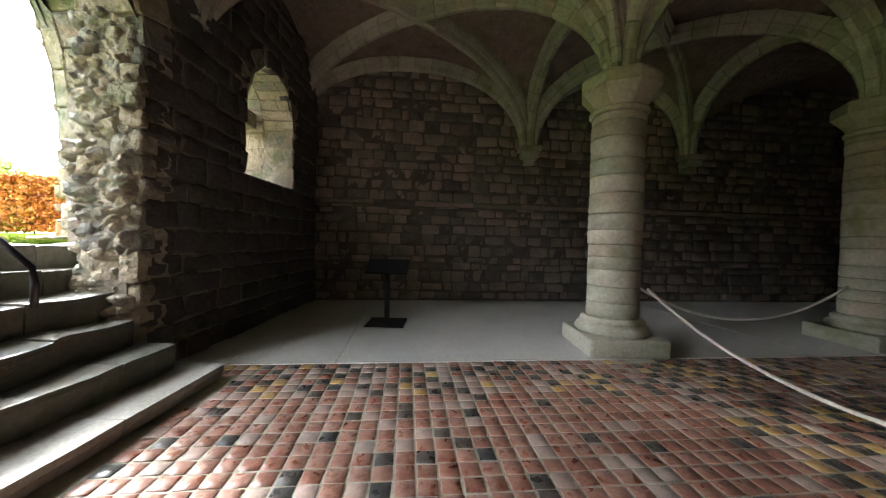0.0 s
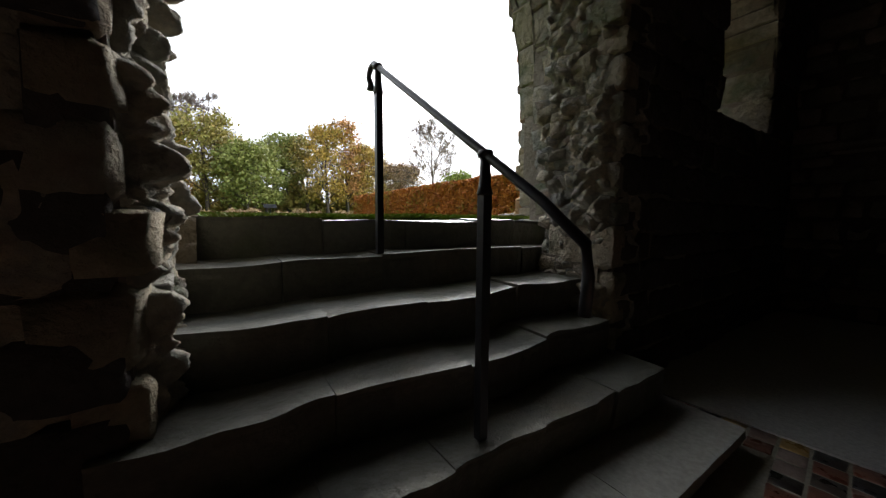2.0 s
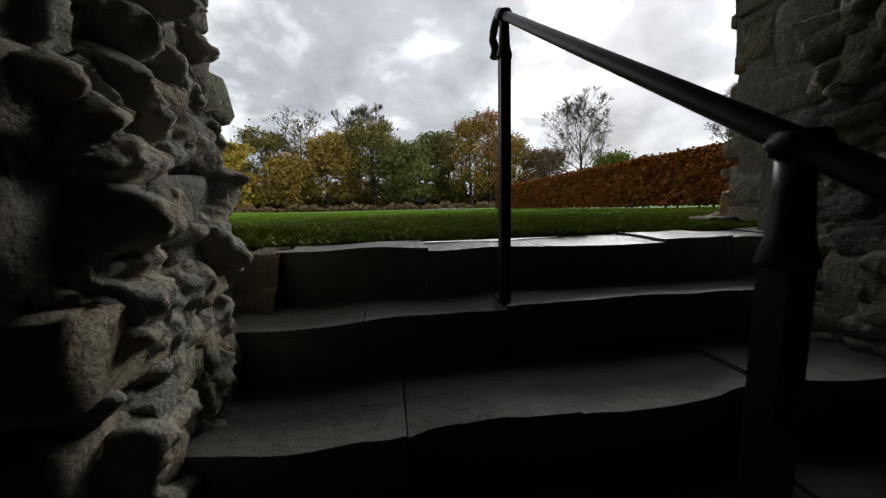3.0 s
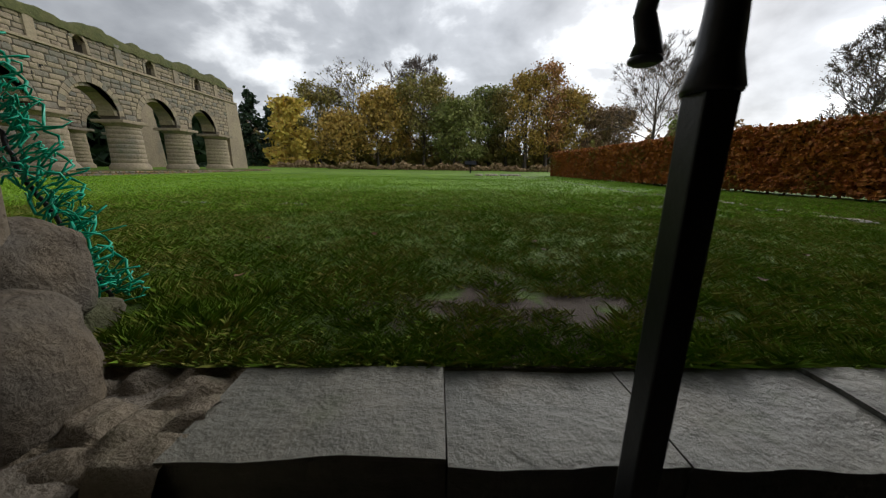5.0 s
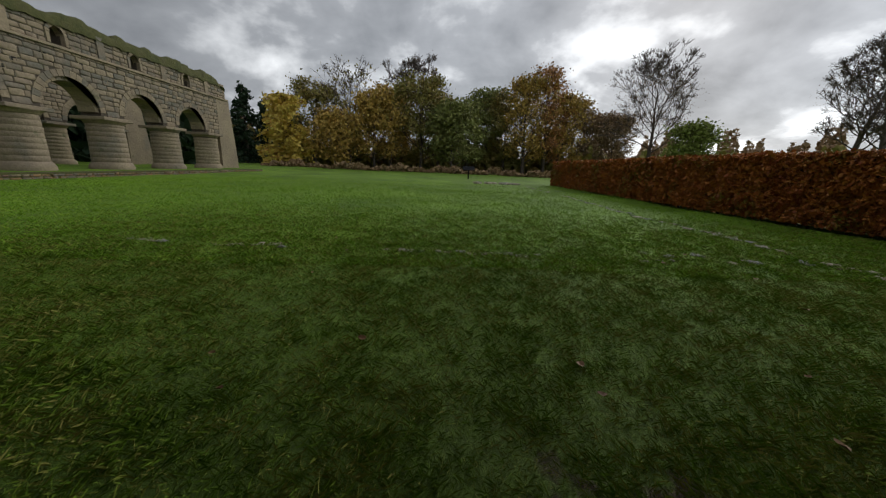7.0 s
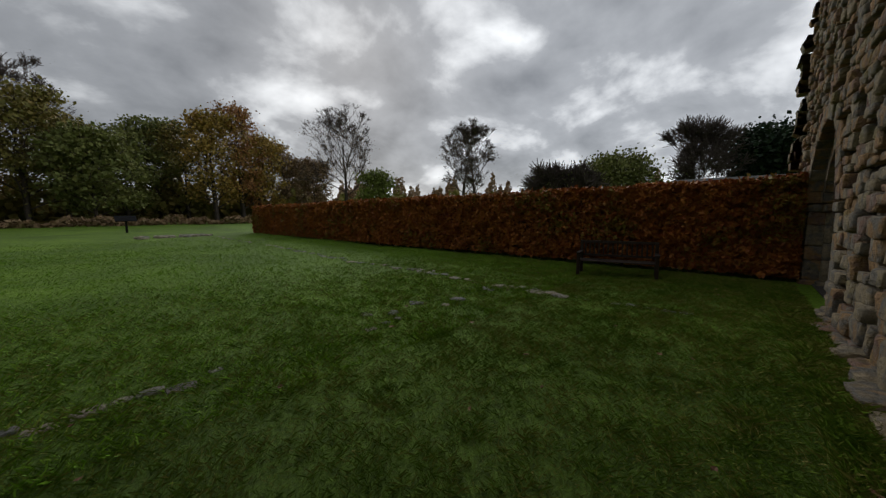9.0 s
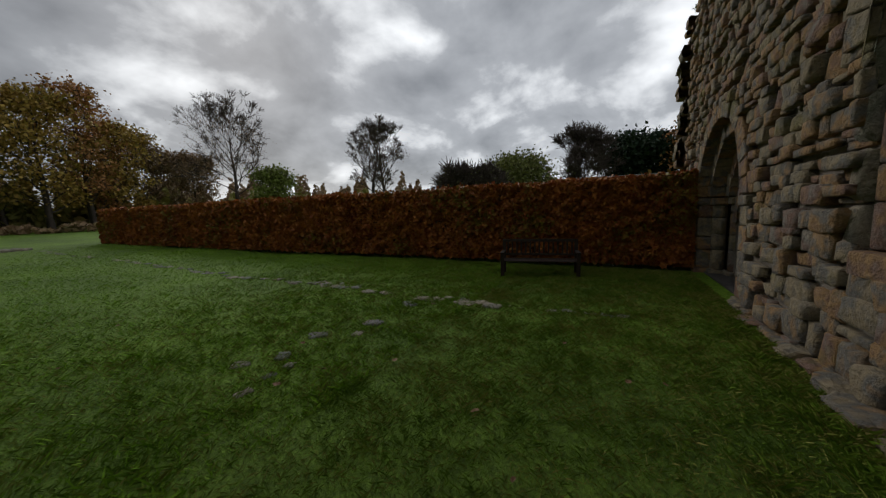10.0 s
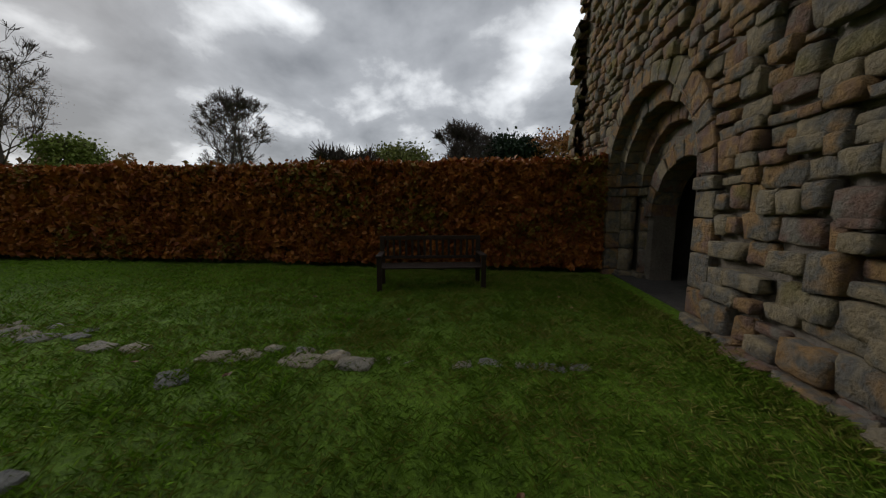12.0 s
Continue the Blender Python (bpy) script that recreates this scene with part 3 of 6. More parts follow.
def room_walls():
    r = random.Random(13)
    # far side wall with its string course
    bm = bmesh.new()
    o = room(US + 0.03, -0.35)
    m = frame_of(o, RV, (0, 0, 1))
    m = frame_of(o, -RV, (0, 0, 1)) if m.to_3x3().col[2].dot(RU) > 0 else m
    sgn = 1 if m.to_3x3().col[0].dot(RV) > 0 else -1
    u0, u1 = (0, 15.5) if sgn > 0 else (-15.5, 0)
    prism(bm, [(u0, -0.3), (u1, -0.3), (u1, 5.3), (u0, 5.3)], m, -0.8, -0.03)
    w = part("wall_south", bm, MORTAR_DARK)
    tagged(w, "dark rough sandstone wall with a thin string course", "wall", kind="structure")
    for v0, v1 in ((0.02, 1.9), (2.0, 4.9)):
        rects = courses(u0, u1, v0, v1, (0.13, 0.27), (0.16, 0.48), lambda v: [], r, 0.02)
        lay(w, m, rects, STONE_IN, 0.1, r, lambda q: 1.5 < abs((q[0] + q[1]) / 2) < 6.8, (-0.04, 0.02), 150, 0.022)
    a = u0
    while a < u1:
        d = r.uniform(0.7, 1.3)
        bm = bmesh.new()
        prism(bm, [(-0.03, 1.9), (0.05, 1.93), (0.06, 1.97), (0.03, 2.0), (-0.03, 2.0)], m @ Matrix(((0, 0, 1, 0), (0, 1, 0, 0), (-1, 0, 0, 0), (0, 0, 0, 1))) @ Matrix.Scale(-1, 4, (1, 0, 0)), a + 0.004, min(a + d, u1) - 0.004)
        bmesh.ops.recalc_face_normals(bm, faces=bm.faces)
        part("string_course", bm, STONE_IN, w)
        a += d
    # plain walls that close the room
    for nm, (ua, ub, va, vb) in {"wall_north": (-US - 0.8, -US, -1.5, 13.5), "wall_east": (-US - 0.8, US + 0.8, 12.9, 13.7)}.items():
        bm = bmesh.new()
        p = [room(ua, va), room(ub, va), room(ub, vb), room(ua, vb)]
        prism(bm, [(q.x, q.y) for q in p], Matrix(), -0.3, 5.3)
        bmesh.ops.recalc_face_normals(bm, faces=bm.faces)
        tagged(part(nm, bm, STONE_IN), "dark sandstone wall in deep shade", "wall", kind="structure")


room_walls()

ZS, RISE = 3.12, 1.6


def vault():
    """Groined webs over the bays, and the ribs under them."""
    us = [-US, -UC, UC, US]
    vsr = [0.0, VB, V2, 3 * VB + 0.4]
    vs, fs = [], []
    n = 16
    for i in range(3):
        for j in range(3):
            b = len(vs)
            for q in range(n + 1):
                for p in range(n + 1):
                    a, c = 2 * p / n - 1, 2 * q / n - 1
                    z = ZS + 0.06 + RISE * math.sqrt(max(0, 1 - min(abs(a), abs(c)) ** 2.3))
                    w = room(us[i] + (a + 1) / 2 * (us[i + 1] - us[i]), vsr[j] + (c + 1) / 2 * (vsr[j + 1] - vsr[j]), z)
                    vs.append((w.x, w.y, w.z + 0.02 * noise.noise(w * 2.5)))
            for q in range(n):
                for p in range(n):
                    k = b + q * (n + 1) + p
                    fs.append((k, k + n + 1, k + n + 2, k + 1))
    # a flat back over the webs keeps daylight out
    b = len(vs)
    for u, v in ((-US - 1, -0.7), (US + 0.8, -0.5), (US + 1, 14), (-US - 1, 14)):
        w = room(u, v, 5.3)
        vs.append((w.x, w.y, w.z))
    fs.append((b, b + 1, b + 2, b + 3))
    tagged(part("ceiling", np_mesh("ceiling", vs, fs), WEB, smooth=True), "dark rubble vault webs between stone ribs", "ceiling", kind="structure")
    r = random.Random(5)

    def rib(p0, p1, rise, name, wid=0.16):
        """A chamfered rib of separate stones between two springers."""
        root = empty("vault_rib", "greenish chamfered sandstone rib of the vault", "vault rib", "structure", "ribs of the vault")
        d = (p1 - p0)
        side = d.cross(Vector((0, 0, 1))).normalized()
        k = max(12, int(d.length * 1.35 / 0.28))
        pts = []
        for i in range(k + 1):
            t = math.pi * (1 - i / k)
            s = (math.cos(t) + 1) / 2
            a = 2 * s - 1
            pts.append(p0 + d * s + Vector((0, 0, rise * max(0, 1 - abs(a) ** 2.3) ** 0.5)))
        bm = bmesh.new()
        for i in range(k):
            a, b = pts[i].lerp(pts[i + 1], 0.015), pts[i].lerp(pts[i + 1], 0.985)
            j = r.uniform(-0.006, 0.006)
            rings = []
            for q, (s0, s1) in ((a, (max(i - 1, 0), i + 1)), (b, (i, min(i + 2, k)))):
                t = (pts[s1] - pts[s0]).normalized()
                up = side.cross(t).normalized()
                if up.z < 0 and abs(up.z) > 0.05:
                    up = -up
                elif abs(up.z) <= 0.05 and up.dot((p0 + p1) / 2 - q) > 0:
                    up = -up
                rings.append([bm.verts.new(q + side * (x + j) + up * y) for x, y in ((-wid, 0.14), (-wid, 0.03), (-wid * .8, -0.05), (-wid * .62, -0.06), (-wid * .5, -0.15), (-wid * .25, -0.18), (wid * .25, -0.18), (wid * .5, -0.15), (wid * .62, -0.06), (wid * .8, -0.05), (wid, 0.03), (wid, 0.14))])
            for e in range(12):
                bm.faces.new((rings[0][e], rings[0][(e + 1) % 12], rings[1][(e + 1) % 12], rings[1][e]))
            bm.faces.new(rings[0][::-1])
            bm.faces.new(rings[1])
        bmesh.ops.recalc_face_normals(bm, faces=bm.faces)
        part("rib_stones", bm, ASHLAR, root)

    for i in range(3):
        for j in range(2):
            c = [room(us[i], vsr[j], ZS), room(us[i + 1], vsr[j], ZS), room(us[i + 1], vsr[j + 1], ZS), room(us[i], vsr[j + 1], ZS)]
            rib(c[0], c[2], RISE, "d", 0.11)
            rib(c[1], c[3], RISE, "d", 0.11)
            rib(c[3], c[2], RISE, "t", 0.14)
            if i > 0:
                rib(c[0], c[3], RISE, "t", 0.14)
            if i == 2:
                rib(c[1], c[2], RISE, "w", 0.1)
            if i == 2 and j == 0:
                rib(c[0], c[1], RISE, "w", 0.1)


vault()


def corbel(p):
    root = empty("wall_corbel", "small moulded stone corbel under the ribs", "corbel", "structure", "corbels on the side wall", p)
    bm = bmesh.new()
    for z0, z1, s in ((-0.32, -0.2, 0.1), (-0.2, -0.06, 0.17), (-0.06, 0.04, 0.22)):
        box(bm, -s, s, -s, s, z0, z1, 0.02)
    part("block", bm, ASHLAR, root)


corbel(room(US - 0.05, VB, ZS))
corbel(room(US - 0.05, V2, ZS))


def column(u, v):
    p = room(u, v)
    root = empty("vault_column", "round greenish sandstone column with an octagonal capital", "column", "", "columns of the chapter house", p)
    r = random.Random(int(v * 10))
    bm = bmesh.new()
    box(bm, -0.43, 0.43, -0.43, 0.43, 0, 0.2, 0.03)
    part("plinth", bm, ASHLAR, root)
    bm = bmesh.new()
    lathe(bm, [(0.39, 0.2), (0.41, 0.23), (0.39, 0.28), (0.34, 0.30), (0.355, 0.33), (0.34, 0.36), (0.30, 0.38)], (0, 0))
    part("base_moulding", bm, ASHLAR, root)
    z = 0.38
    while z < 2.68:
        h = min(r.uniform(0.14, 0.24), 2.7 - z)
        if 2.7 - z - h < 0.08:
            h = 2.7 - z
        bm = bmesh.new()
        j = r.uniform(-0.004, 0.004)
        lathe(bm, [(0.282 + j, z + 0.002), (0.29 + j, z + 0.008), (0.29 + j, z + h - 0.008), (0.282 + j, z + h - 0.002)], (0, 0), 28)
        for vv in bm.verts:
            vv.co += Vector((1, 1, 0)) * 0.008 * noise.noise(vv.co * 4 + Vector((0, 0, v)))
        part("drum", bm, ASHLAR, root)
        z += h
    bm = bmesh.new()
    lathe(bm, [(0.29, 2.7), (0.32, 2.72), (0.32, 2.75), (0.29, 2.77)], (0, 0))
    part("necking", bm, ASHLAR, root)
    bm = bmesh.new()
    lathe(bm, [(0.29, 2.77), (0.32, 2.83), (0.42, 2.95), (0.44, 2.97), (0.44, 3.08), (0.42, 3.12)], (0, 0), 8)
    for f in bm.faces:
        f.smooth = False
    part("capital", bm, ASHLAR, root)


column(UC, VB)
column(UC, V2)
column(-UC, VB)
column(-UC, V2)


def floors():
    # screed along the side wall, tiled field in the middle
    bm = bmesh.new()
    p = [room(-US - .1, -1.2), room(US + .1, -1.2), room(US + .1, 13), room(-US - .1, 13)]
    prism(bm, [(q.x, q.y) for q in p], Matrix(), -0.2, -0.005)
    bmesh.ops.recalc_face_normals(bm, faces=bm.faces)
    fl = part("floor", bm, GROUT)
    tagged(fl, "worn red, black and yellow glazed tile floor", "floor", kind="structure")
    screed = empty("screed", "pale grey concrete screed beside the tiles", "floor", "structure")
    for va, vb in ((0.02, 1.62), (1.63, 7.0), (7.01, 12.9)):
        bm = bmesh.new()
        q = [room(UC - 0.42, va), room(US, va), room(US, vb), room(UC - 0.42, vb)]
        prism(bm, [(w.x, w.y) for w in q], Matrix(), -0.05, 0.006)
        bmesh.ops.recalc_face_normals(bm, faces=bm.faces)
        part("screed_bay", bm, CONCRETE, screed)
    return fl


FLOOR = floors()


# ---- steps up to the lawn ----
STEPS = [(0.0, 0.12, -0.64, -0.98, 1.30), (0.12, 0.32, -0.30, -1.0, 1.2), (0.32, 0.52, -0.04, -1.04, 1.12), (0.52, 0.72, 0.22, -1.0, 1.24), (0.72, 0.91, 0.54, -1.0, 1.6), (0.91, 1.10, 0.80, -0.86, 1.95)]


def worn_block(bm, x0, x1, y0, y1, z0, z1, r, wear=0.03):
    """A step stone with a worn, wavy nosing."""
    nx, ny = max(6, int((x1 - x0) / 0.05)), 6
    grid = []
    for j in range(ny + 1):
        row = []
        for i in range(nx + 1):
            x, t = x0 + (x1 - x0) * i / nx, j / ny
            y = y0 + (y1 - y0) * t ** 2.2
            w = noise.noise((x * 2.3, z1 * 7, 1.0)) * wear + noise.noise((x * 8, z1 * 7, 3.0)) * wear * 0.5
            z = z1 - (0.016 + abs(w) * 0.4 if j == 0 else 0) + noise.noise((x * 3, y * 3, z1)) * (0.004 if wear < 0.01 else 0.016)
            row.append(bm.verts.new((x, y + (w + 0.012 if j == 0 else w * (1 - t)), z)))
        grid.append(row)
    low = [bm.verts.new((q.co.x, q.co.y - 0.004 + 0.008 * noise.noise(q.co * 11), z1 - 0.045)) for q in grid[0]]
    bot = [bm.verts.new((q.co.x, q.co.y + 0.03 + 0.01 * noise.noise(q.co * 5), z0)) for q in grid[0]]
    for j in range(ny):
        for i in range(nx):
            bm.faces.new((grid[j][i], grid[j][i + 1], grid[j + 1][i + 1], grid[j + 1][i]))
    for i in range(nx):
        bm.faces.new((low[i], low[i + 1], grid[0][i + 1], grid[0][i]))
        bm.faces.new((bot[i], bot[i + 1], low[i + 1], low[i]))
    for i in (0, nx):
        bm.faces.new([grid[j][i] for j in range(ny + 1)] + [bm.verts.new((grid[ny][i].co.x, y1, z0)), bot[i], low[i]] if i == 0 else ([grid[j][i] for j in range(ny, -1, -1)] + [low[i], bot[i], bm.verts.new((grid[ny][i].co.x, y1, z0))]))


def steps():
    root = empty("stone_steps", "worn grey stone steps climbing to the lawn", "steps")
    r = random.Random(3)
    for k, (z0, z1, y0, x0, x1) in enumerate(STEPS):
        y1 = STEPS[k + 1][2] + 0.08 if k + 1 < len(STEPS) else 1.15
        x = x0
        while x < x1 - 0.02:
            w = r.uniform(0.36, 0.62)
            if k == 0:
                w = 1.4
            if x1 - x - w < 0.25:
                w = x1 - x
            bm = bmesh.new()
            worn_block(bm, x + 0.002, x + w - 0.002, y0 + (0 if k == 0 else r.uniform(-.012, .012)), y1, 0 if k < 5 else 0.5, z1 + (0 if k == 0 else r.uniform(-.012, .006)), r, 0.006 if k == 0 else (0.03 if k == 5 else 0.05))
            bmesh.ops.recalc_face_normals(bm, faces=bm.faces)
            part("step_stone", bm, SLAB if k == 0 else STEP, root, "pale new stone slab" if k == 0 else "")
            x += w


steps()


def threshold_bed():
    """Packed core under the top step and beside it."""
    bm = bmesh.new()
    box(bm, -2.0, 2.0, 0.92, 1.22, -0.3, G - 0.035)
    box(bm, -1.48, -0.99, 0.53, 1.22, -0.3, G - 0.03)
    box(bm, 1.2, 1.62, 0.1, 0.92, -0.3, 0.86)
    ob = part("threshold", bm, MORTAR)
    tagged(ob, "packed rubble bed under the worn top step", "threshold", kind="structure")


threshold_bed()


def handrail():
    root = empty("handrail", "black iron handrail with two posts on the steps", "handrail")
    p1, p2 = Vector((-0.025, 0.625, 0.91)), Vector((0.0, -0.22, 0.32))
    t1, t2 = p1 + Vector((0, 0, 0.985)), p2 + Vector((0, 0, 1.0))
    for b, t in ((p1, t1), (p2, t2)):
        bm = bmesh.new()
        box(bm, -0.018, 0.018, -0.018, 0.018, 0, (t - b).z - 0.13, 0.003, Matrix.Translation(b))
        tube(bm, [b + Vector((0, 0, (t - b).z - q)) for q in (0.135, 0.13, 0.1, 0.05, 0.01)], [0.026, 0.028, 0.021, 0.018, 0.018], 8)
        post = part("post", bm, IRON, root)
        bm = bmesh.new()
        lathe(bm, [(0.024, -0.012), (0.028, 0), (0.024, 0.012)], (0, 0), 12)
        bmesh.ops.translate(bm, verts=bm.verts, vec=t)
        part("collar", bm, IRON, post)
    s = (t1 - t2).normalized()
    end = t2 - s * 0.42
    pts = [t1 + Vector((0.03, 0.18, -0.045)), t1 + Vector((0.028, 0.176, -0.025))] + [t1 + Vector((0.016, 0.108 + 0.065 * math.cos(q), 0.0 + 0.055 * math.sin(q))) for q in (0.1, 0.5, 0.9, 1.3, 1.7)] + [t1 + Vector((0, 0.05, 0.035)), t1 + s * 0.02]
    pts += [t1.lerp(t2, q) for q in (0.1, 0.5, 1.0)] + [t2.lerp(end, 0.7), end + Vector((0, -0.03, -0.04)), end + Vector((0, -0.04, -0.12)), end + Vector((0, -0.035, -0.22))]
    bm = bmesh.new()
    tube(bm, pts, [0.022, 0.017] + [0.0155] * (len(pts) - 2), 12)
    part("rail", bm, IRON, root)
    bm = bmesh.new()
    lathe(bm, [(0.016, 0.0), (0.024, -0.005), (0.024, -0.010), (0.016, -0.014)], (0, 0), 14)
    bmesh.ops.translate(bm, verts=bm.verts, vec=pts[0])
    part("end_cap", bm, IRON, root)


handrail()


# ---- things in the chapter house ----
def lectern(p):
    root = empty("information_stand", "black metal reading stand on a square foot plate", "stand", at=p)
    bm = bmesh.new()
    box(bm, -0.27, 0.27, -0.27, 0.27, 0, 0.014, 0.004)
    part("foot_plate", bm, SIGN, root)
    bm = bmesh.new()
    box(bm, -0.055, 0.055, -0.03, 0.03, 0.014, 0.78, 0.004)
    part("post", bm, SIGN, root)
    bm = bmesh.new()
    box(bm, -0.2, 0.2, -0.3, 0.3, -0.012, 0.012, 0.004, Matrix.Translation((0, 0, 0.82)) @ Matrix.Rotation(radians(-25), 4, "Y"))
    part("panel", bm, SIGN, root)


lectern(Vector((3.3, -1.68, 0.006)))


def barrier_rope(a, b, sag, n=24):
    bm = bmesh.new()
    pts = []
    for i in range(n + 1):
        t = i / n
        q = a.lerp(b, t)
        pts.append(q - Vector((0, 0, sag * 4 * t * (1 - t))))
    tube(bm, pts, 0.016, 8)
    ob = part("barrier_rope", bm, ROPE)
    tagged(ob, "white barrier rope sagging from a stone column", "rope", group="barrier ropes")


HOOK = room(UC - 0.18, VB + 0.31, 0.72)
barrier_rope(HOOK, room(-UC + 0.2, VB + 0.9, 0.72), 0.6)
barrier_rope(room(UC + 0.05, VB + 0.34, 0.72), room(UC, V2 - 0.36, 0.75), 0.42)


# ---- lawn side of the range ----
PARLOUR = (9.0, 1.55, G - 0.2, 2.72)
WIN = (4.0, 1.06, 2.2, 3.75)


def outer_wall():
    bm = bmesh.new()
    wall_body(bm, FRONT, 6.2, 12.6, 0.8, 7.0, [(PARLOUR[0], 1.55, G - 0.2, PARLOUR[3])], -(WYP - 0.1), -(WYP - 0.55))
    wall_body(bm, FRONT, 6.2, 12.6, 0.8, 7.0, [(PARLOUR[0] - 0.2, 0.9, G - 0.2, 2.2)], -(WYP - 0.55), -(WYP - 0.9))
    w = part("wall_cloister", bm, MORTAR)
    w.matrix_basis = OUTM
    tagged(w, "ruined sandstone range wall of uneven weathered courses", "wall", kind="structure")
    r = random.Random(31)
    ops = flip_open([(0.03, 2.47, 0, 2.8), WIN, (PARLOUR[0], 1.62, G - 0.2, PARLOUR[3])])

    def top(u):
        return 6.3 + 1.2 * noise.noise((u * 0.4, 2.0, 0)) + (0.8 if -12 < u < -6 else 0) - max(0, -u - 11.3) * 1.5

    rects = courses(-12.6, 8, G - 0.1, 2.1, (0.16, 0.32), (0.2, 0.5), arch_cut(ops), r, 0.045)
    rects += courses(-12.6, 8, 2.1, 4.0, (0.12, 0.26), (0.14, 0.42), arch_cut(ops), r, 0.045)
    rects += courses(-12.6, 8, 4.0, 7.8, (0.09, 0.2), (0.12, 0.42), arch_cut(ops), r, 0.035)
    # some tall stones give way to two thin ones
    for q in list(rects):
        if q[3] - q[2] > 0.17 and r.random() < 0.08:
            rects.remove(q)
            c = q[2] + (q[3] - q[2]) * r.uniform(0.35, 0.65)
            rects += [(q[0], q[1], q[2], c), (q[0], q[1], c, q[3])]
    rects = [q for q in rects if q[3] < top(q[0])]
    lay(w, Matrix.Translation((0, WYP, 0)) @ BACK, rects, STONE_OUT, 0.16, r, lambda q: -9.5 < q[0] < -3 and q[2] < 4.3, (-0.05, 0.07), 300, 0.022)
    # eroded footing course
    x = 2.2
    while x < 7.3:
        d = r.uniform(0.22, 0.6)
        bm = bmesh.new()
        bmesh.ops.create_icosphere(bm, subdivisions=3, radius=0.5)
        hy, hz, yc = r.uniform(0.28, 0.46), r.uniform(0.12, 0.22), WYP + r.uniform(-0.08, 0.03)
        for v in bm.verts:
            q = v.co.copy()
            p = Vector([math.copysign(abs(c * 2) ** 0.5 / 2, c) for c in q]) * (1 + 0.18 * noise.noise(q * 4 + Vector((x * 7, 0, 0))) + 0.07 * noise.noise(q * 11 + Vector((x, 0, 0))))
            v.co = Vector((x + d / 2 + p.x * d, yc + p.y * hy, G + 0.0 + p.z * hz))
        part("footing_stone", bm, STONE_OUT, w)
        x += d * 0.95
    # ragged broken end beyond the doorway
    for k in range(170):
        z = r.uniform(1.8, 7.4)
        s = r.uniform(0.14, 0.34)
        mm = Matrix.Translation((12.55 + r.uniform(-0.1, 0.2) + 0.55 * max(0, noise.noise((z * 1.3, 4, 0))) + 0.3 * max(0, z - 4.6) * (1 if z < 6.3 else 0.3), WYP - 0.05 - r.uniform(0.0, 1.0) ** 2, z)) @ Matrix.Rotation(math.pi / 2, 4, "Y") @ Matrix.Rotation(r.uniform(-.3, .3) + math.pi / 2, 4, "Z") @ Matrix.Diagonal((s * 1.6, s * 0.7, s, 1))
        ob = new("stone", stone_mesh(r.randrange(12), STONE_OUT))
        ob.parent, ob.matrix_basis = w, mm
    return w


OUT = outer_wall()


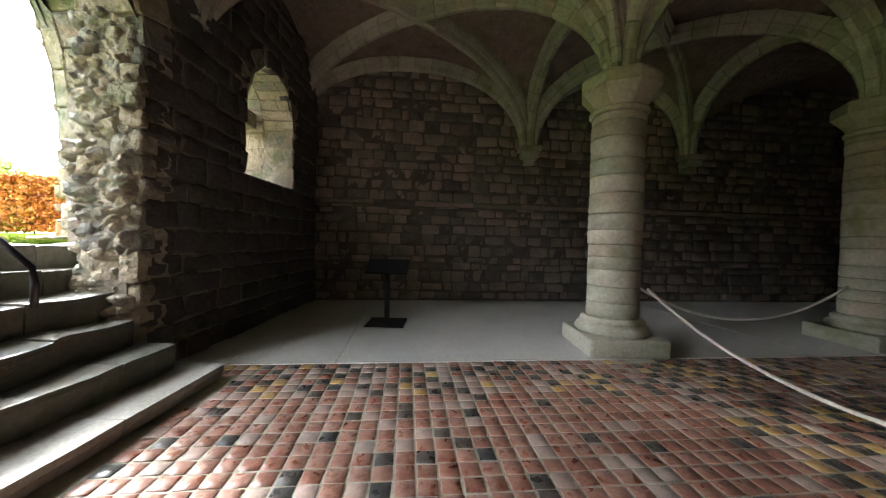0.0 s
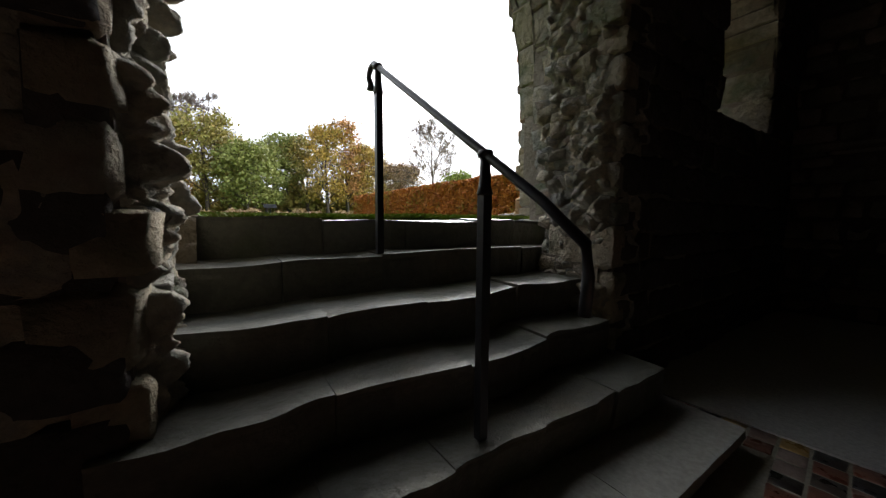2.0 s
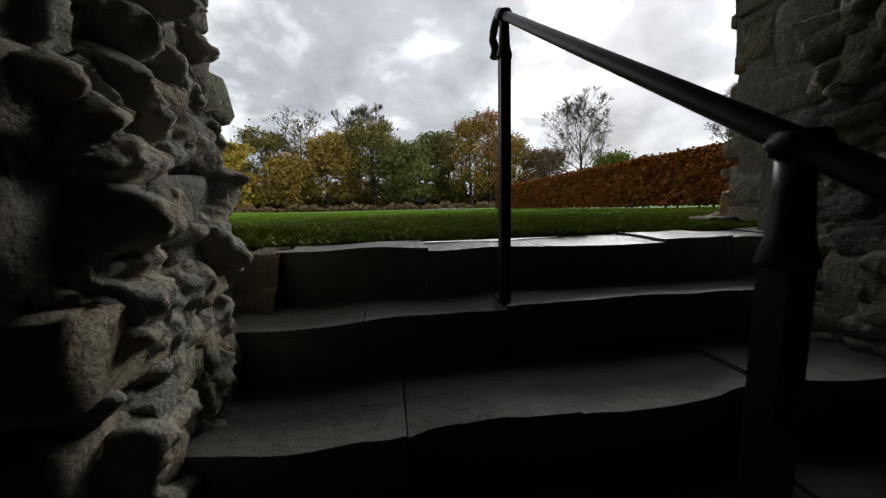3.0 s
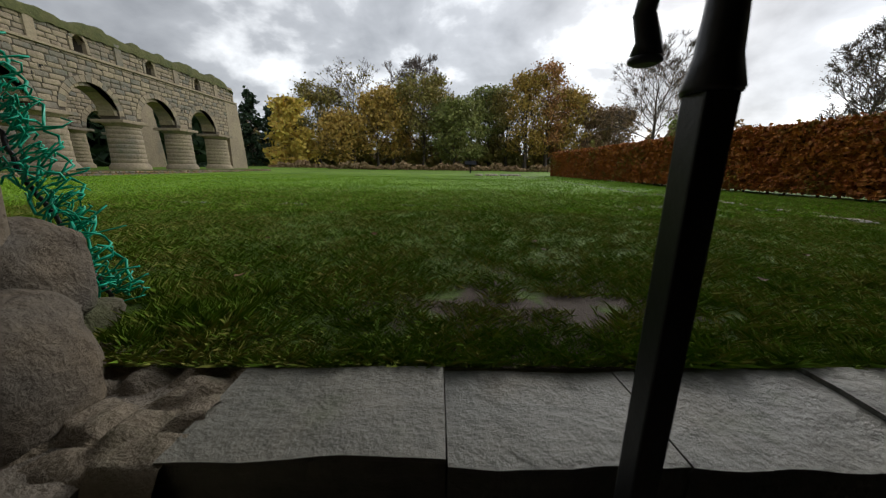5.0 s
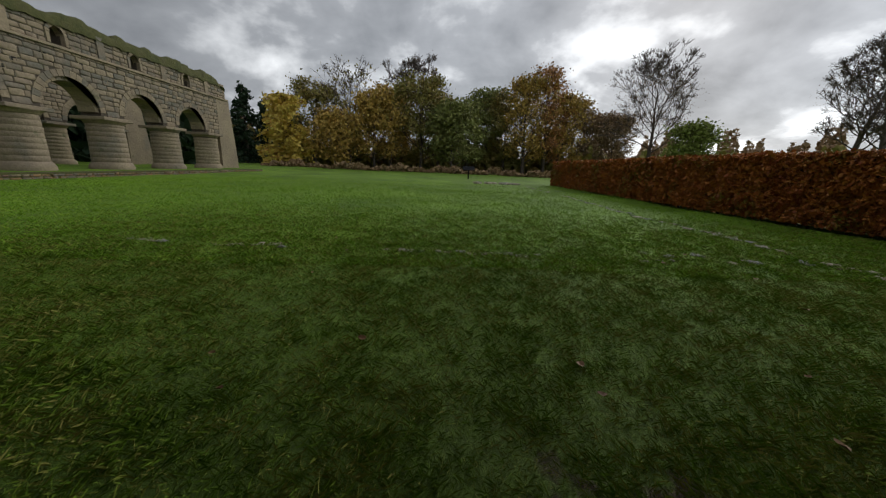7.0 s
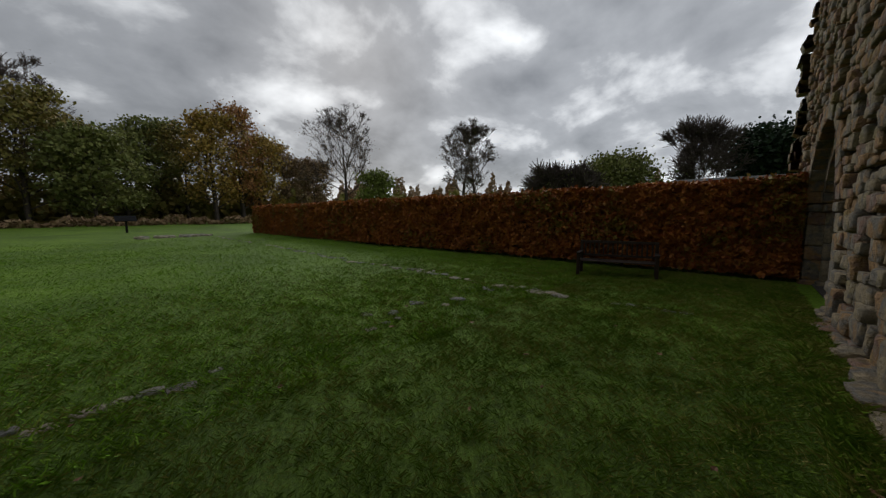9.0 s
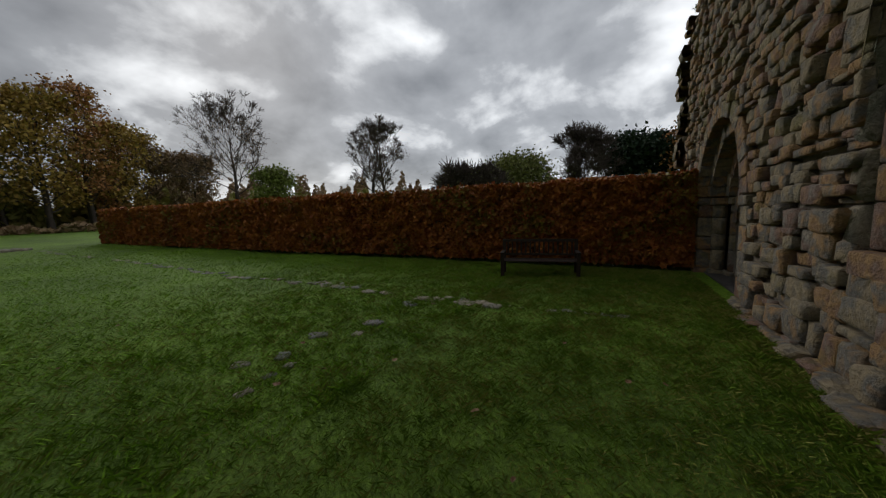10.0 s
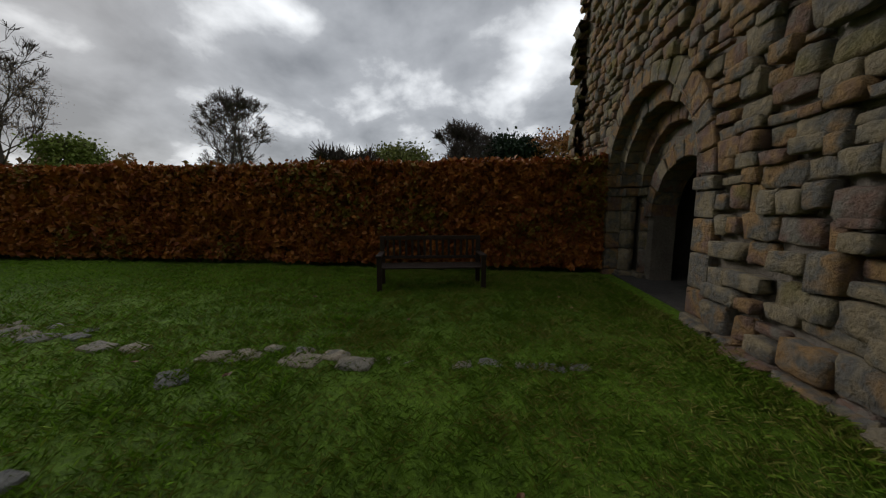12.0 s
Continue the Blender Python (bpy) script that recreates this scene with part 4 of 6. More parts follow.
def parlour_door():
    root = empty("door_1", "round-headed Norman doorway of two moulded orders", "doorway", "structure")
    root.matrix_basis = OUTM
    r = random.Random(41)
    m = Matrix.Translation((0, WYP, 0)) @ BACK
    c, sp = -PARLOUR[0], PARLOUR[3]
    voussoirs(root, m, c, sp, 1.34, 1.62, -0.32, 0.03, 19, STONE_OUT, r)
    voussoirs(root, m, c, sp, 1.1, 1.36, -0.55, -0.16, 17, STONE_OUT, r)
    voussoirs(root, m, c, sp, 0.86, 1.1, -0.9, -0.4, 15, STONE_OUT, r)
    for side in (1, -1):
        for rad, y in ((1.42, 0.14), (1.2, 0.36), (0.96, 0.6)):
            z = G + 0.1
            while z < sp - 0.2:
                h = min(r.uniform(0.28, 0.45), sp - 0.16 - z)
                bm = bmesh.new()
                if rad == 1.42:
                    box(bm, -0.16, 0.16, -0.14, 0.14, z + .004, z + h - .004, 0.03)
                else:
                    lathe(bm, [(0.11, z + .004), (0.125, z + .02), (0.125, z + h - .02), (0.11, z + h - .004)], (0, 0), 14)
                bmesh.ops.translate(bm, verts=bm.verts, vec=(PARLOUR[0] + side * (rad + 0.04), WYP - y, 0))
                part("shaft_stone", bm, STONE_OUT, root)
                z += h
            bm = bmesh.new()
            box(bm, -0.17, 0.17, -0.17, 0.17, sp - 0.16, sp - 0.02, 0.03)
            bmesh.ops.translate(bm, verts=bm.verts, vec=(PARLOUR[0] + side * (rad + 0.03), WYP - y, 0))
            part("impost", bm, STONE_OUT, root)
            bm = bmesh.new()
            box(bm, -0.18, 0.18, -0.18, 0.18, G - 0.1, G + 0.1, 0.04)
            bmesh.ops.translate(bm, verts=bm.verts, vec=(PARLOUR[0] + side * (rad + 0.03), WYP - y, 0))
            part("base", bm, STONE_OUT, root)
        # jamb face behind the shafts
        bm = bmesh.new()
        x0, x1 = sorted((PARLOUR[0] + side * (0.86 if side > 0 else 1.12), PARLOUR[0] + side * 1.7))
        box(bm, x0, x1, WYP - 0.94, WYP - 0.66, G - 0.1, sp + 0.1, 0.02)
        part("jamb", bm, STONE_OUT, root)
    # low inner arch with its filling
    voussoirs(root, m, c + 0.2, 2.2, 0.88, 1.16, -0.88, -0.5, 13, STONE_OUT, r)
    rects = courses(c - 1.3, c + 1.4, 2.3, 4.2, (0.16, 0.26), (0.2, 0.4), arch_cut([(c + 0.2, 1.16, 0, 2.2)]), r, 0.01)
    lay(root, m @ Matrix.Translation((0, 0, -0.54)), [q for q in rects if ((q[0] + q[1]) / 2 - c) ** 2 + (q[3] - sp) ** 2 < 1.3 ** 2 or q[3] < sp], STONE_OUT, 0.08, r, None, (-0.02, 0.01), 60)
    # passage behind
    bm = bmesh.new()
    for x0, x1, y0, y1, z0, z1 in ((7.3, 7.6, -4, 0.93, 0.9, 4), (10.2, 10.5, -4, 0.93, 0.9, 4), (7.3, 10.5, -4.3, -4, 0.9, 4), (7.6, 10.2, -4, 0.93, 3.7, 4), (7.3, 10.5, -4, 1.7, 0.9, G + 0.03)):
        box(bm, x0, x1, y0, y1, z0, z1)
    # the passage's gloom is coloured in with the same darkened stone
    part("passage", bm, STONE_SHADED, root)


parlour_door()


def window_outside():
    """Moulded order round the chapter house window, with its shafts."""
    root = empty("window_1", "round-headed stone window with weathered shafts, unglazed", "window", "structure")
    root.matrix_basis = OUTM
    r = random.Random(43)
    m = Matrix.Translation((0, WYP, 0)) @ BACK
    c, hw, s, sp = WIN
    voussoirs(root, m, -c, sp, hw - 0.02, hw + 0.3, -0.4, 0.05, 15, STONE_OUT, r)
    for side in (1, -1):
        z = s + 0.02
        while z < sp - 0.05:
            h = min(r.uniform(0.25, 0.4), sp - z)
            bm = bmesh.new()
            lathe(bm, [(0.13, z + .004), (0.145, z + .02), (0.145, z + h - .02), (0.13, z + h - .004)], (c + side * (hw - 0.1), WYP - 0.2), 14)
            part("shaft_stone", bm, STONE_OUT, root)
            z += h
    bm = bmesh.new()
    box(bm, c - hw, c + hw, WYP - 0.7, WYP + 0.03, s - 0.18, s + 0.01, 0.03)
    part("window_sill", bm, STONE_OUT, root)


window_outside()


def garth_stones():
    """Flush stones of the lost cloister wall: a long line, a return and loose ones."""
    r = random.Random(51)
    root = empty("cloister_footing", "line of flat grey footing stones sunk in the lawn", "footing")

    def lie(x, y, s, long=1.3, a=None, up=0.012):
        ob = new("stone", stone_mesh(r.randrange(12), STONE_JAMB))
        ob.parent = root
        ob.matrix_basis = Matrix.Translation((x, y, ground_z(x, y) + up + r.uniform(-0.008, 0.01))) @ Matrix.Rotation(r.uniform(0, 6) if a is None else a + r.gauss(0, 0.25), 4, "Z") @ Matrix.Diagonal((s * long, s, 0.05, 1))

    # the long line, close set where the wall core shows, running out towards the field
    y = 4.3
    while y < 25:
        d = r.uniform(0.12, 0.3) * (1 + y / 22)
        x = 5.12 + 0.035 * (y - 5) + r.gauss(0, 0.07)
        core = 5.7 < y < 8.2
        if core or noise.noise((0, y * 0.55, 3.0)) > -0.12:
            lie(x, y, r.uniform(0.1, 0.2) * (1.15 if core else 1), 1.4, math.pi / 2)
            if core and r.random() < 0.7:
                lie(x + r.uniform(-.22, .22), y + r.uniform(-.1, .1), r.uniform(0.06, 0.12))
        y += d
    # the return towards the church
    x = -5.5
    while x < 4.6:
        core = -0.5 < x < 1.1
        if core or noise.noise((x * 0.9, 0, 8.0)) > 0.08:
            lie(x, 5.32 - 0.03 * x + r.gauss(0, 0.05), r.uniform(0.07, 0.14), 1.5, 0.0, 0.009)
        x += r.uniform(0.12, 0.26)
    # buried line towards the doorway
    y = 2.8
    while y < 4.2:
        lie(5.18 + r.gauss(0, 0.03), y, r.uniform(0.09, 0.13), 1.6, math.pi / 2, 0.0)
        y += r.uniform(0.16, 0.3)
    for x, y, q in ((4.7, 5.33, 0.17), (5.02, 5.17, 0.15), (5.16, 4.75, 0.16), (5.18, 4.48, 0.12), (3.4, 5.6, 0.15), (2.9, 5.5, 0.12), (2.65, 5.7, 0.12), (3.9, 5.3, 0.16)):
        lie(x, y, q)


garth_stones()


def hedge():
    root = empty("beech_hedge", "clipped copper beech hedge in autumn colour", "hedge")
    root.matrix_basis = OUTM
    x0, x1, y0, y1, zt = 10.3, 11.7, 1.92, 31.8, 3.2
    bm = bmesh.new()
    box(bm, x0 + 0.12, x1 - 0.12, y0, y1 - 0.1, G + 0.15, zt - 0.12)
    part("core", bm, TWIG, root)
    r = random.Random(61)
    for k in range(40):
        y = y0 + (y1 - y0) * (k + r.random()) / 40
        bm = bmesh.new()
        tube(bm, [(x0 + 0.35 + r.uniform(-.1, .1), y, G - 0.05), (x0 + 0.3 + r.uniform(-.1, .1), y + r.uniform(-.1, .1), G + 0.5)], [0.04, 0.025], 6)
        part("stem", bm, TWIG, root)
    rs = np.random.RandomState(62)

    def leaves(n, face):
        u = rs.rand(n)
        y = y0 + (y1 - y0) * u ** 1.8
        h = G + 0.12 + (zt - G - 0.12) * rs.rand(n)
        bulge = 0.14 * (lattice(y * 2.2, h * 2.6, 5) - 0.5) + 0.22 * (lattice(y * 6.5, h * 7.5, 6) - 0.5)
        off = rs.gamma(1.5, 0.05, n)
        if face == "front":
            c = np.stack([x0 + 0.02 + bulge + off - 0.06 + 0.12 * np.clip(1.5 - h, 0, 1), y, h], 1)
        elif face == "top":
            x = x0 + (x1 - x0) * rs.rand(n)
            c = np.stack([x, y, zt + 0.10 * (lattice(y * 2.5, x * 2.5, 7) - 0.5) - off + 0.05 + 0.035 * rs.randn(n)], 1)
        else:
            x = x0 + (x1 - x0) * rs.rand(n)
            c = np.stack([x, np.full(n, y1) - off + 0.05, h], 1)
        s = np.where(y < 12, 0.035, 0.055) * (0.6 + 0.9 * rs.rand(n))
        return c, s

    cs, ss = zip(*[leaves(90000, "front"), leaves(24000, "top"), leaves(3000, "end")])
    leaf_cloud("leaves", np.concatenate(cs), np.concatenate(ss), rs, HEDGE_LEAF, root)


def leaf_cloud(name, c, s, rs, material, root, aspect=1.5):
    """One small folded leaf at each point, turned at random."""
    n = len(c)
    a = rs.randn(n, 3)
    a /= np.linalg.norm(a, axis=1)[:, None]
    b = np.cross(a, rs.randn(n, 3))
    b /= np.linalg.norm(b, axis=1)[:, None]
    up = np.cross(a, b)
    a, b = a * (s * aspect)[:, None], b * s[:, None]
    v = np.stack([c - a, c + b + up * (s * .25)[:, None], c + a, c - b + up * (s * .25)[:, None]], 1).reshape(-1, 3)
    f = np.arange(4 * n).reshape(-1, 4)
    ob = part(name, np_mesh(name, v, f), material, root)
    tagged(ob, kind="stuff")
    return ob


hedge()


def bench():
    root = empty("garden_bench", "dark slatted wooden bench before the hedge", "bench", at=(7.06, 4.08, G))
    root.rotation_euler.z = radians(11)
    root.scale = (0.8, 0.83, 0.68)
    L = 0.82

    def bar(name, x0, x1, y0, y1, z0, z1):
        bm = bmesh.new()
        box(bm, x0, x1, y0, y1, z0, z1, 0.006)
        part(name, bm, WOOD, root)

    for y in (-L, L - 0.07):
        bar("leg", -0.05, 0.02, y, y + 0.07, 0, 0.64)
        bar("leg", 0.48, 0.55, y, y + 0.07, 0, 0.95)
        bar("armrest", -0.07, 0.5, y - 0.01, y + 0.08, 0.62, 0.66)
        bar("side_rail", 0.0, 0.5, y + 0.01, y + 0.06, 0.34, 0.41)
    for k in range(5):
        bar("seat_slat", -0.04 + k * 0.105, 0.05 + k * 0.105, -L + 0.02, L - 0.02, 0.41, 0.435)
    bar("top_rail", 0.5, 0.545, -L, L, 0.88, 0.96)
    bar("lower_rail", 0.5, 0.545, -L, L, 0.5, 0.56)
    for k in range(15):
        y = -L + 0.12 + k * (2 * L - 0.24) / 14
        bar("back_slat", 0.512, 0.53, y - 0.02, y + 0.02, 0.56, 0.88)


bench()


# ---- the ruined nave across the lawn ----
NAVE_JOINT = mat("nave_joints", [(0.07, 0.06, 0.045), (0.11, 0.09, 0.065)], 0.95, 8, 1.0, 0.6, 8, 0.2, bump_dist=0.04)
NAVE = mat("nave_sandstone", [(0.20, 0.17, 0.12), (0.31, 0.25, 0.165), (0.25, 0.20, 0.14), (0.165, 0.155, 0.125), (0.30, 0.20, 0.125)], 0.9, 7, 0.8, 0.8, 5, 0.55, moss=(0.11, 0.12, 0.06), moss_at=0.62, bump_dist=0.05)
TURF = mat("wall_top_turf", [(0.05, 0.065, 0.02), (0.09, 0.09, 0.03), (0.06, 0.055, 0.03)], 0.95, 6, 1.5, 0.9, 6, 0.3, bump_dist=0.08)
# near-black colour for the shade inside the putlog holes
SOCKET_SHADE = mat("socket_shade", [(0.012, 0.011, 0.010), (0.02, 0.018, 0.016)], 0.95, 8, 2, 0.3, 12, 0.3)
NX, PITCH, NZ = -22.3, 5.2, 1.95
PIERS = [36.55 - PITCH * k for k in range(8)][::-1]


def arcade(x, zt, name, label, upper):
    root = empty(name, label, "ruin", "", "nave arcades")
    root.matrix_basis = OUTM @ Matrix.Translation((0, 0, -0.55))
    m = frame_of((x, 0, 0), (0, 1, 0), (0, 0, 1))
    r = random.Random(int(-x))
    zs, ra = 5.25, 1.62
    mids = [(a + b) / 2 for a, b in zip(PIERS, PIERS[1:])]
    ops = [(c, ra + 0.12, zs, zs + 0.25) for c in mids]
    ends = [PIERS[0] - 1.3] + PIERS[1:-1] + [PIERS[-1] + 1.2]
    for a, b, op in zip(ends, ends[1:], ops):
        bm = bmesh.new()
        wall_body(bm, m, a, b, zs, 8.7, [op], -1.3, 0)
        part("wall", bm, NAVE_JOINT, root)
    bm = bmesh.new()
    prism(bm, [(PIERS[-1] + 1.2, NZ - 0.4), (PIERS[-1] + 4.1, NZ - 0.4), (PIERS[-1] + 3.9, 4), (PIERS[-1] + 3.5, 7), (PIERS[-1] + 3.2, 8.7), (PIERS[-1] + 1.2, 8.7)], m, -1.5, 0.05)
    part("end_wall", bm, NAVE, root)
    for y in PIERS:
        bm = bmesh.new()
        prof, z = [(1.2, NZ - 0.4), (1.2, NZ + 0.12), (1.1, NZ + 0.3), (1.02, NZ + 0.4)], NZ + 0.4
        while z < zs - 0.5:
            h = min(r.uniform(0.26, 0.36), zs - 0.42 - z)
            e = 1.02 - 0.06 * (z - NZ) / 3 + r.uniform(-.012, .012)
            prof += [(e - 0.014, z + 0.004), (e, z + 0.018), (e, z + h - 0.018), (e - 0.014, z + h - 0.004)]
            z += h
        lathe(bm, prof, (x - 0.65, y), 24)
        pier = part("pier", bm, NAVE, root)
        bm = bmesh.new()
        lathe(bm, [(0.98, zs - 0.42), (1.02, zs - 0.38), (1.14, zs - 0.22), (1.18, zs - 0.2)], (x - 0.65, y), 16)
        part("capital", bm, NAVE, pier)
        bm = bmesh.new()
        box(bm, x - 1.8, x + 0.42, y - 1.14, y + 1.14, zs - 0.2, zs + 0.02, 0.05)
        part("abacus", bm, NAVE, pier)
    for c in mids:
        voussoirs(root, m, c, zs + 0.25, ra - 0.1, ra + 0.25, -1.2, -0.12, 15, NAVE, r, name="arch_stone")
        voussoirs(root, m, c, zs + 0.25, ra + 0.12, ra + 0.5, -0.3, 0.06, 17, NAVE, r, name="arch_stone")
    rects = [q for q in courses(PIERS[0] - 1.3, PIERS[-1] + 3.4, zs + 0.05, 8.7, (0.26, 0.4), (0.4, 0.95), arch_cut([(c, ra + 0.5, zs, zs + 0.25) for c in mids]), r, 0.01) if q[0] > 10]
    lay(root, m, rects, NAVE, 0.05, r, lambda q: False, (0.02, 0.05), 0, 0.035)
    if not upper:
        return
    for c in mids:
        for du, zz in ((-2.6, 7.5), (-2.6, 6.7), (-1.0, 8.25), (1.1, 8.2), (2.2, 7.1)):
            bm = bmesh.new()
            u, v = c + du + r.uniform(-.2, .2), zz + r.uniform(-.1, .1)
            for x0, x1, z0, z1 in ((-.16, .16, .1, .14), (-.16, .16, -.14, -.1), (-.16, -.12, -.1, .1), (.12, .16, -.1, .1)):
                prism(bm, [(u + x0, v + z0), (u + x1, v + z0), (u + x1, v + z1), (u + x0, v + z1)], m, 0.0, 0.035)
            part("putlog_frame", bm, NAVE, root)
            # no real recess: a thin dark plate paints the hole's shade
            bm = bmesh.new()
            prism(bm, [(u - .12, v - .1), (u + .12, v - .1), (u + .12, v + .1), (u - .12, v + .1)], m, 0.0, 0.022)
            part("putlog_hole", bm, SOCKET_SHADE, root, "dark plate for the shade in a putlog hole")
    bm = bmesh.new()
    box(bm, x - 0.2, x + 0.14, PIERS[0] - 1.3, PIERS[-1] + 3.2, 8.7, 8.86, 0.03)
    part("string_course", bm, NAVE, root)
    ends[-1] = PIERS[-1] + 3.0
    for a, b, c in zip(ends, ends[1:], mids):
        bm = bmesh.new()
        wall_body(bm, m, a, b, 8.86, 10.25, [(c, 0.42, 8.95, 9.5)], -1.2, -0.1)
        part("clerestory", bm, NAVE_JOINT, root)
    rects = courses(ends[0], ends[-1], 8.88, 10.22, (0.22, 0.34), (0.35, 0.8), arch_cut([(c, 0.62, 8.9, 9.5) for c in mids]), r, 0.01)
    lay(root, m @ Matrix.Translation((0, 0, -0.1)), [q for q in rects if q[0] > 10], NAVE, 0.05, r, lambda q: False, (0.02, 0.05), 0, 0.035)
    for c in mids:
        voussoirs(root, m, c, 9.5, 0.4, 0.6, -0.5, -0.03, 9, NAVE, r, name="arch_stone")
        for side in (-1, 1):
            bm = bmesh.new()
            box(bm, x - 0.3, x - 0.02, c + side * 0.5 - 0.1, c + side * 0.5 + 0.1, 8.95, 9.5, 0.02)
            part("jamb_stone", bm, NAVE, root)
            bm = bmesh.new()
            box(bm, x - 0.5, x + 0.02, c + 2.6 - 0.25, c + 2.6 + 0.25, 8.86, 10.2, 0.03)
        part("pilaster", bm, NAVE, root)
    # turf and broken core along the top
    vs, fs = [], []
    y, k = PIERS[0] - 1.3, 0
    n = 140
    for i in range(n + 1):
        yy = PIERS[0] - 1.3 + (PIERS[-1] + 3.0 - PIERS[0] + 1.3) * i / n
        h = 10.25 + 0.42 + 0.4 * noise.noise((yy * 0.5, 0, 3)) + 0.3 * noise.noise((yy * 2.2, 0, 5))
        drop = max(0, yy - PIERS[-1] - 1.5) * 0.6
        for xx, zz in ((x + 0.04, 9.95 + 0.16 * noise.noise((yy * 1.7, 0, 9))), (x - 0.02, h - 0.1 - drop), (x - 0.4, h + 0.08 - drop), (x - 0.9, h - drop), (x - 1.22, 10.1)):
            vs.append((xx + 0.06 * noise.noise((yy * 3, zz, 1)), yy, zz))
    for i in range(n):
        for j in range(4):
            a = i * 5 + j
            fs.append((a, a + 1, a + 6, a + 5))
    part("turf_cap", np_mesh("turf_cap", vs, fs), TURF, root, "mossy turf along the broken wall top", smooth=True)


arcade(NX, 10.2, "nave_arcade", "ruined nave arcade of round piers and arches with clerestory", True)
arcade(NX - 9.2, 8.7, "far_nave_arcade", "farther ruined nave arcade of round piers", False)


def low_wall():
    root = empty("low_rubble_wall", "low mossy rubble wall along the foot of the nave", "low wall")
    root.matrix_basis = OUTM @ Matrix.Translation((0, 0, -0.35))
    bm = bmesh.new()
    prism(bm, [(-6, 0.9), (38.5, 0.9), (38.5, 1.75), (-6, 1.75)], frame_of((-18.6, 0, 0), (0, 1, 0), (0, 0, 1)), -0.8, -0.06)
    part("core", bm, TURF, root)
    r = random.Random(71)
    m = frame_of((-18.6, 0, 0), (0, 1, 0), (0, 0, 1))
    lay(root, m, courses(-4, 38.5, 1.0, 1.7, (0.1, 0.2), (0.2, 0.5), lambda v: [], r, 0.02), STONE_OUT, 0.1, r, lambda q: q[0] > 14, (-0.06, 0.03), 200, 0.03)
    root2 = empty("low_ruin", "low broken footing of pale stones in the grass", "ruin")
    root2.matrix_basis = OUTM
    for k in range(26):
        s = r.uniform(0.25, 0.6)
        ob = new("stone", stone_mesh(r.randrange(12), STONE_JAMB))
        ob.parent = root2
        x, y = 5.2 + r.uniform(-1.8, 1.8), 30.8 + r.uniform(-.5, .5)
        ob.matrix_basis = Matrix.Translation((x, y, ground_z(x, y) + 0.1)) @ Matrix.Rotation(r.uniform(0, 6), 4, "Z") @ Matrix.Diagonal((s * 1.3, s, 0.3, 1))


low_wall()


def field_sign():
    p = (2.94, 33.3, ground_z(2.94, 33.3))
    root = empty("field_sign", "dark reading board on a post in the grass", "sign", at=p)
    bm = bmesh.new()
    box(bm, -0.06, 0.06, -0.05, 0.05, 0, 0.85, 0.005)
    part("post", bm, SIGN, root)
    bm = bmesh.new()
    box(bm, -0.55, 0.55, -0.3, 0.3, -0.03, 0.03, 0.01, Matrix.Translation((0, 0, 0.95)) @ Matrix.Rotation(radians(35), 4, "X"))
    part("board", bm, SIGN, root)


field_sign()


def shed():
    root = empty("distant_house", "low house with a grey slate roof behind the hedge", "house")
    bm = bmesh.new()
    m = Matrix.Translation((32, 2.0, 0)) @ Matrix.Rotation(radians(4), 4, "Z")
    box(bm, -3, 3, -4.0, 4.0, G - 0.2, 3.75, 0, m)
    part("wall", bm, STONE_OUT, root)
    bm = bmesh.new()
    prism(bm, [(-3.4, 3.65), (3.4, 3.65), (0, 4.75)], m @ frame_of((0, -4.3, 0), (1, 0, 0), (0, 0, 1)), -8.6, 0)
    bmesh.ops.recalc_face_normals(bm, faces=bm.faces)
    part("roof", bm, ROOF, root)


shed()


# ---- trees ----
def grow(r, p, d, length, rad, level, segs, tips, spread, droop=0.0, ratio=0.72, kids=3):
    """Limbs as straight pieces, thinner with each fork."""
    q, n = p, 3 if level > 1 else 2
    for k in range(n):
        d = (d + Vector((r.gauss(0, .09), r.gauss(0, .09), r.gauss(0.03, .06) - droop))).normalized()
        e = q + d * (length / n)
        r0, r1 = rad * (1 - 0.3 * k / n), rad * (1 - 0.3 * (k + 1) / n)
        segs.append((q, e, r0, r1))
        q = e
        if level > 0 and k > 0 and r.random() < 0.65:
            a = (d + Vector((r.gauss(0, spread), r.gauss(0, spread), r.gauss(0, spread * .6)))).normalized()
            grow(r, q, a, length * ratio * 0.8, rad * 0.5, level - 1, segs, tips, spread, droop, ratio, kids)
    if level == 0:
        tips.append((q, d))
        return
    for k in range(kids):
        a = (d + Vector((r.gauss(0, spread), r.gauss(0, spread), r.gauss(0.05, spread * .6)))).normalized()
        grow(r, q, a, length * ratio, rad * 0.62, level - 1, segs, tips, spread, droop, ratio, kids)


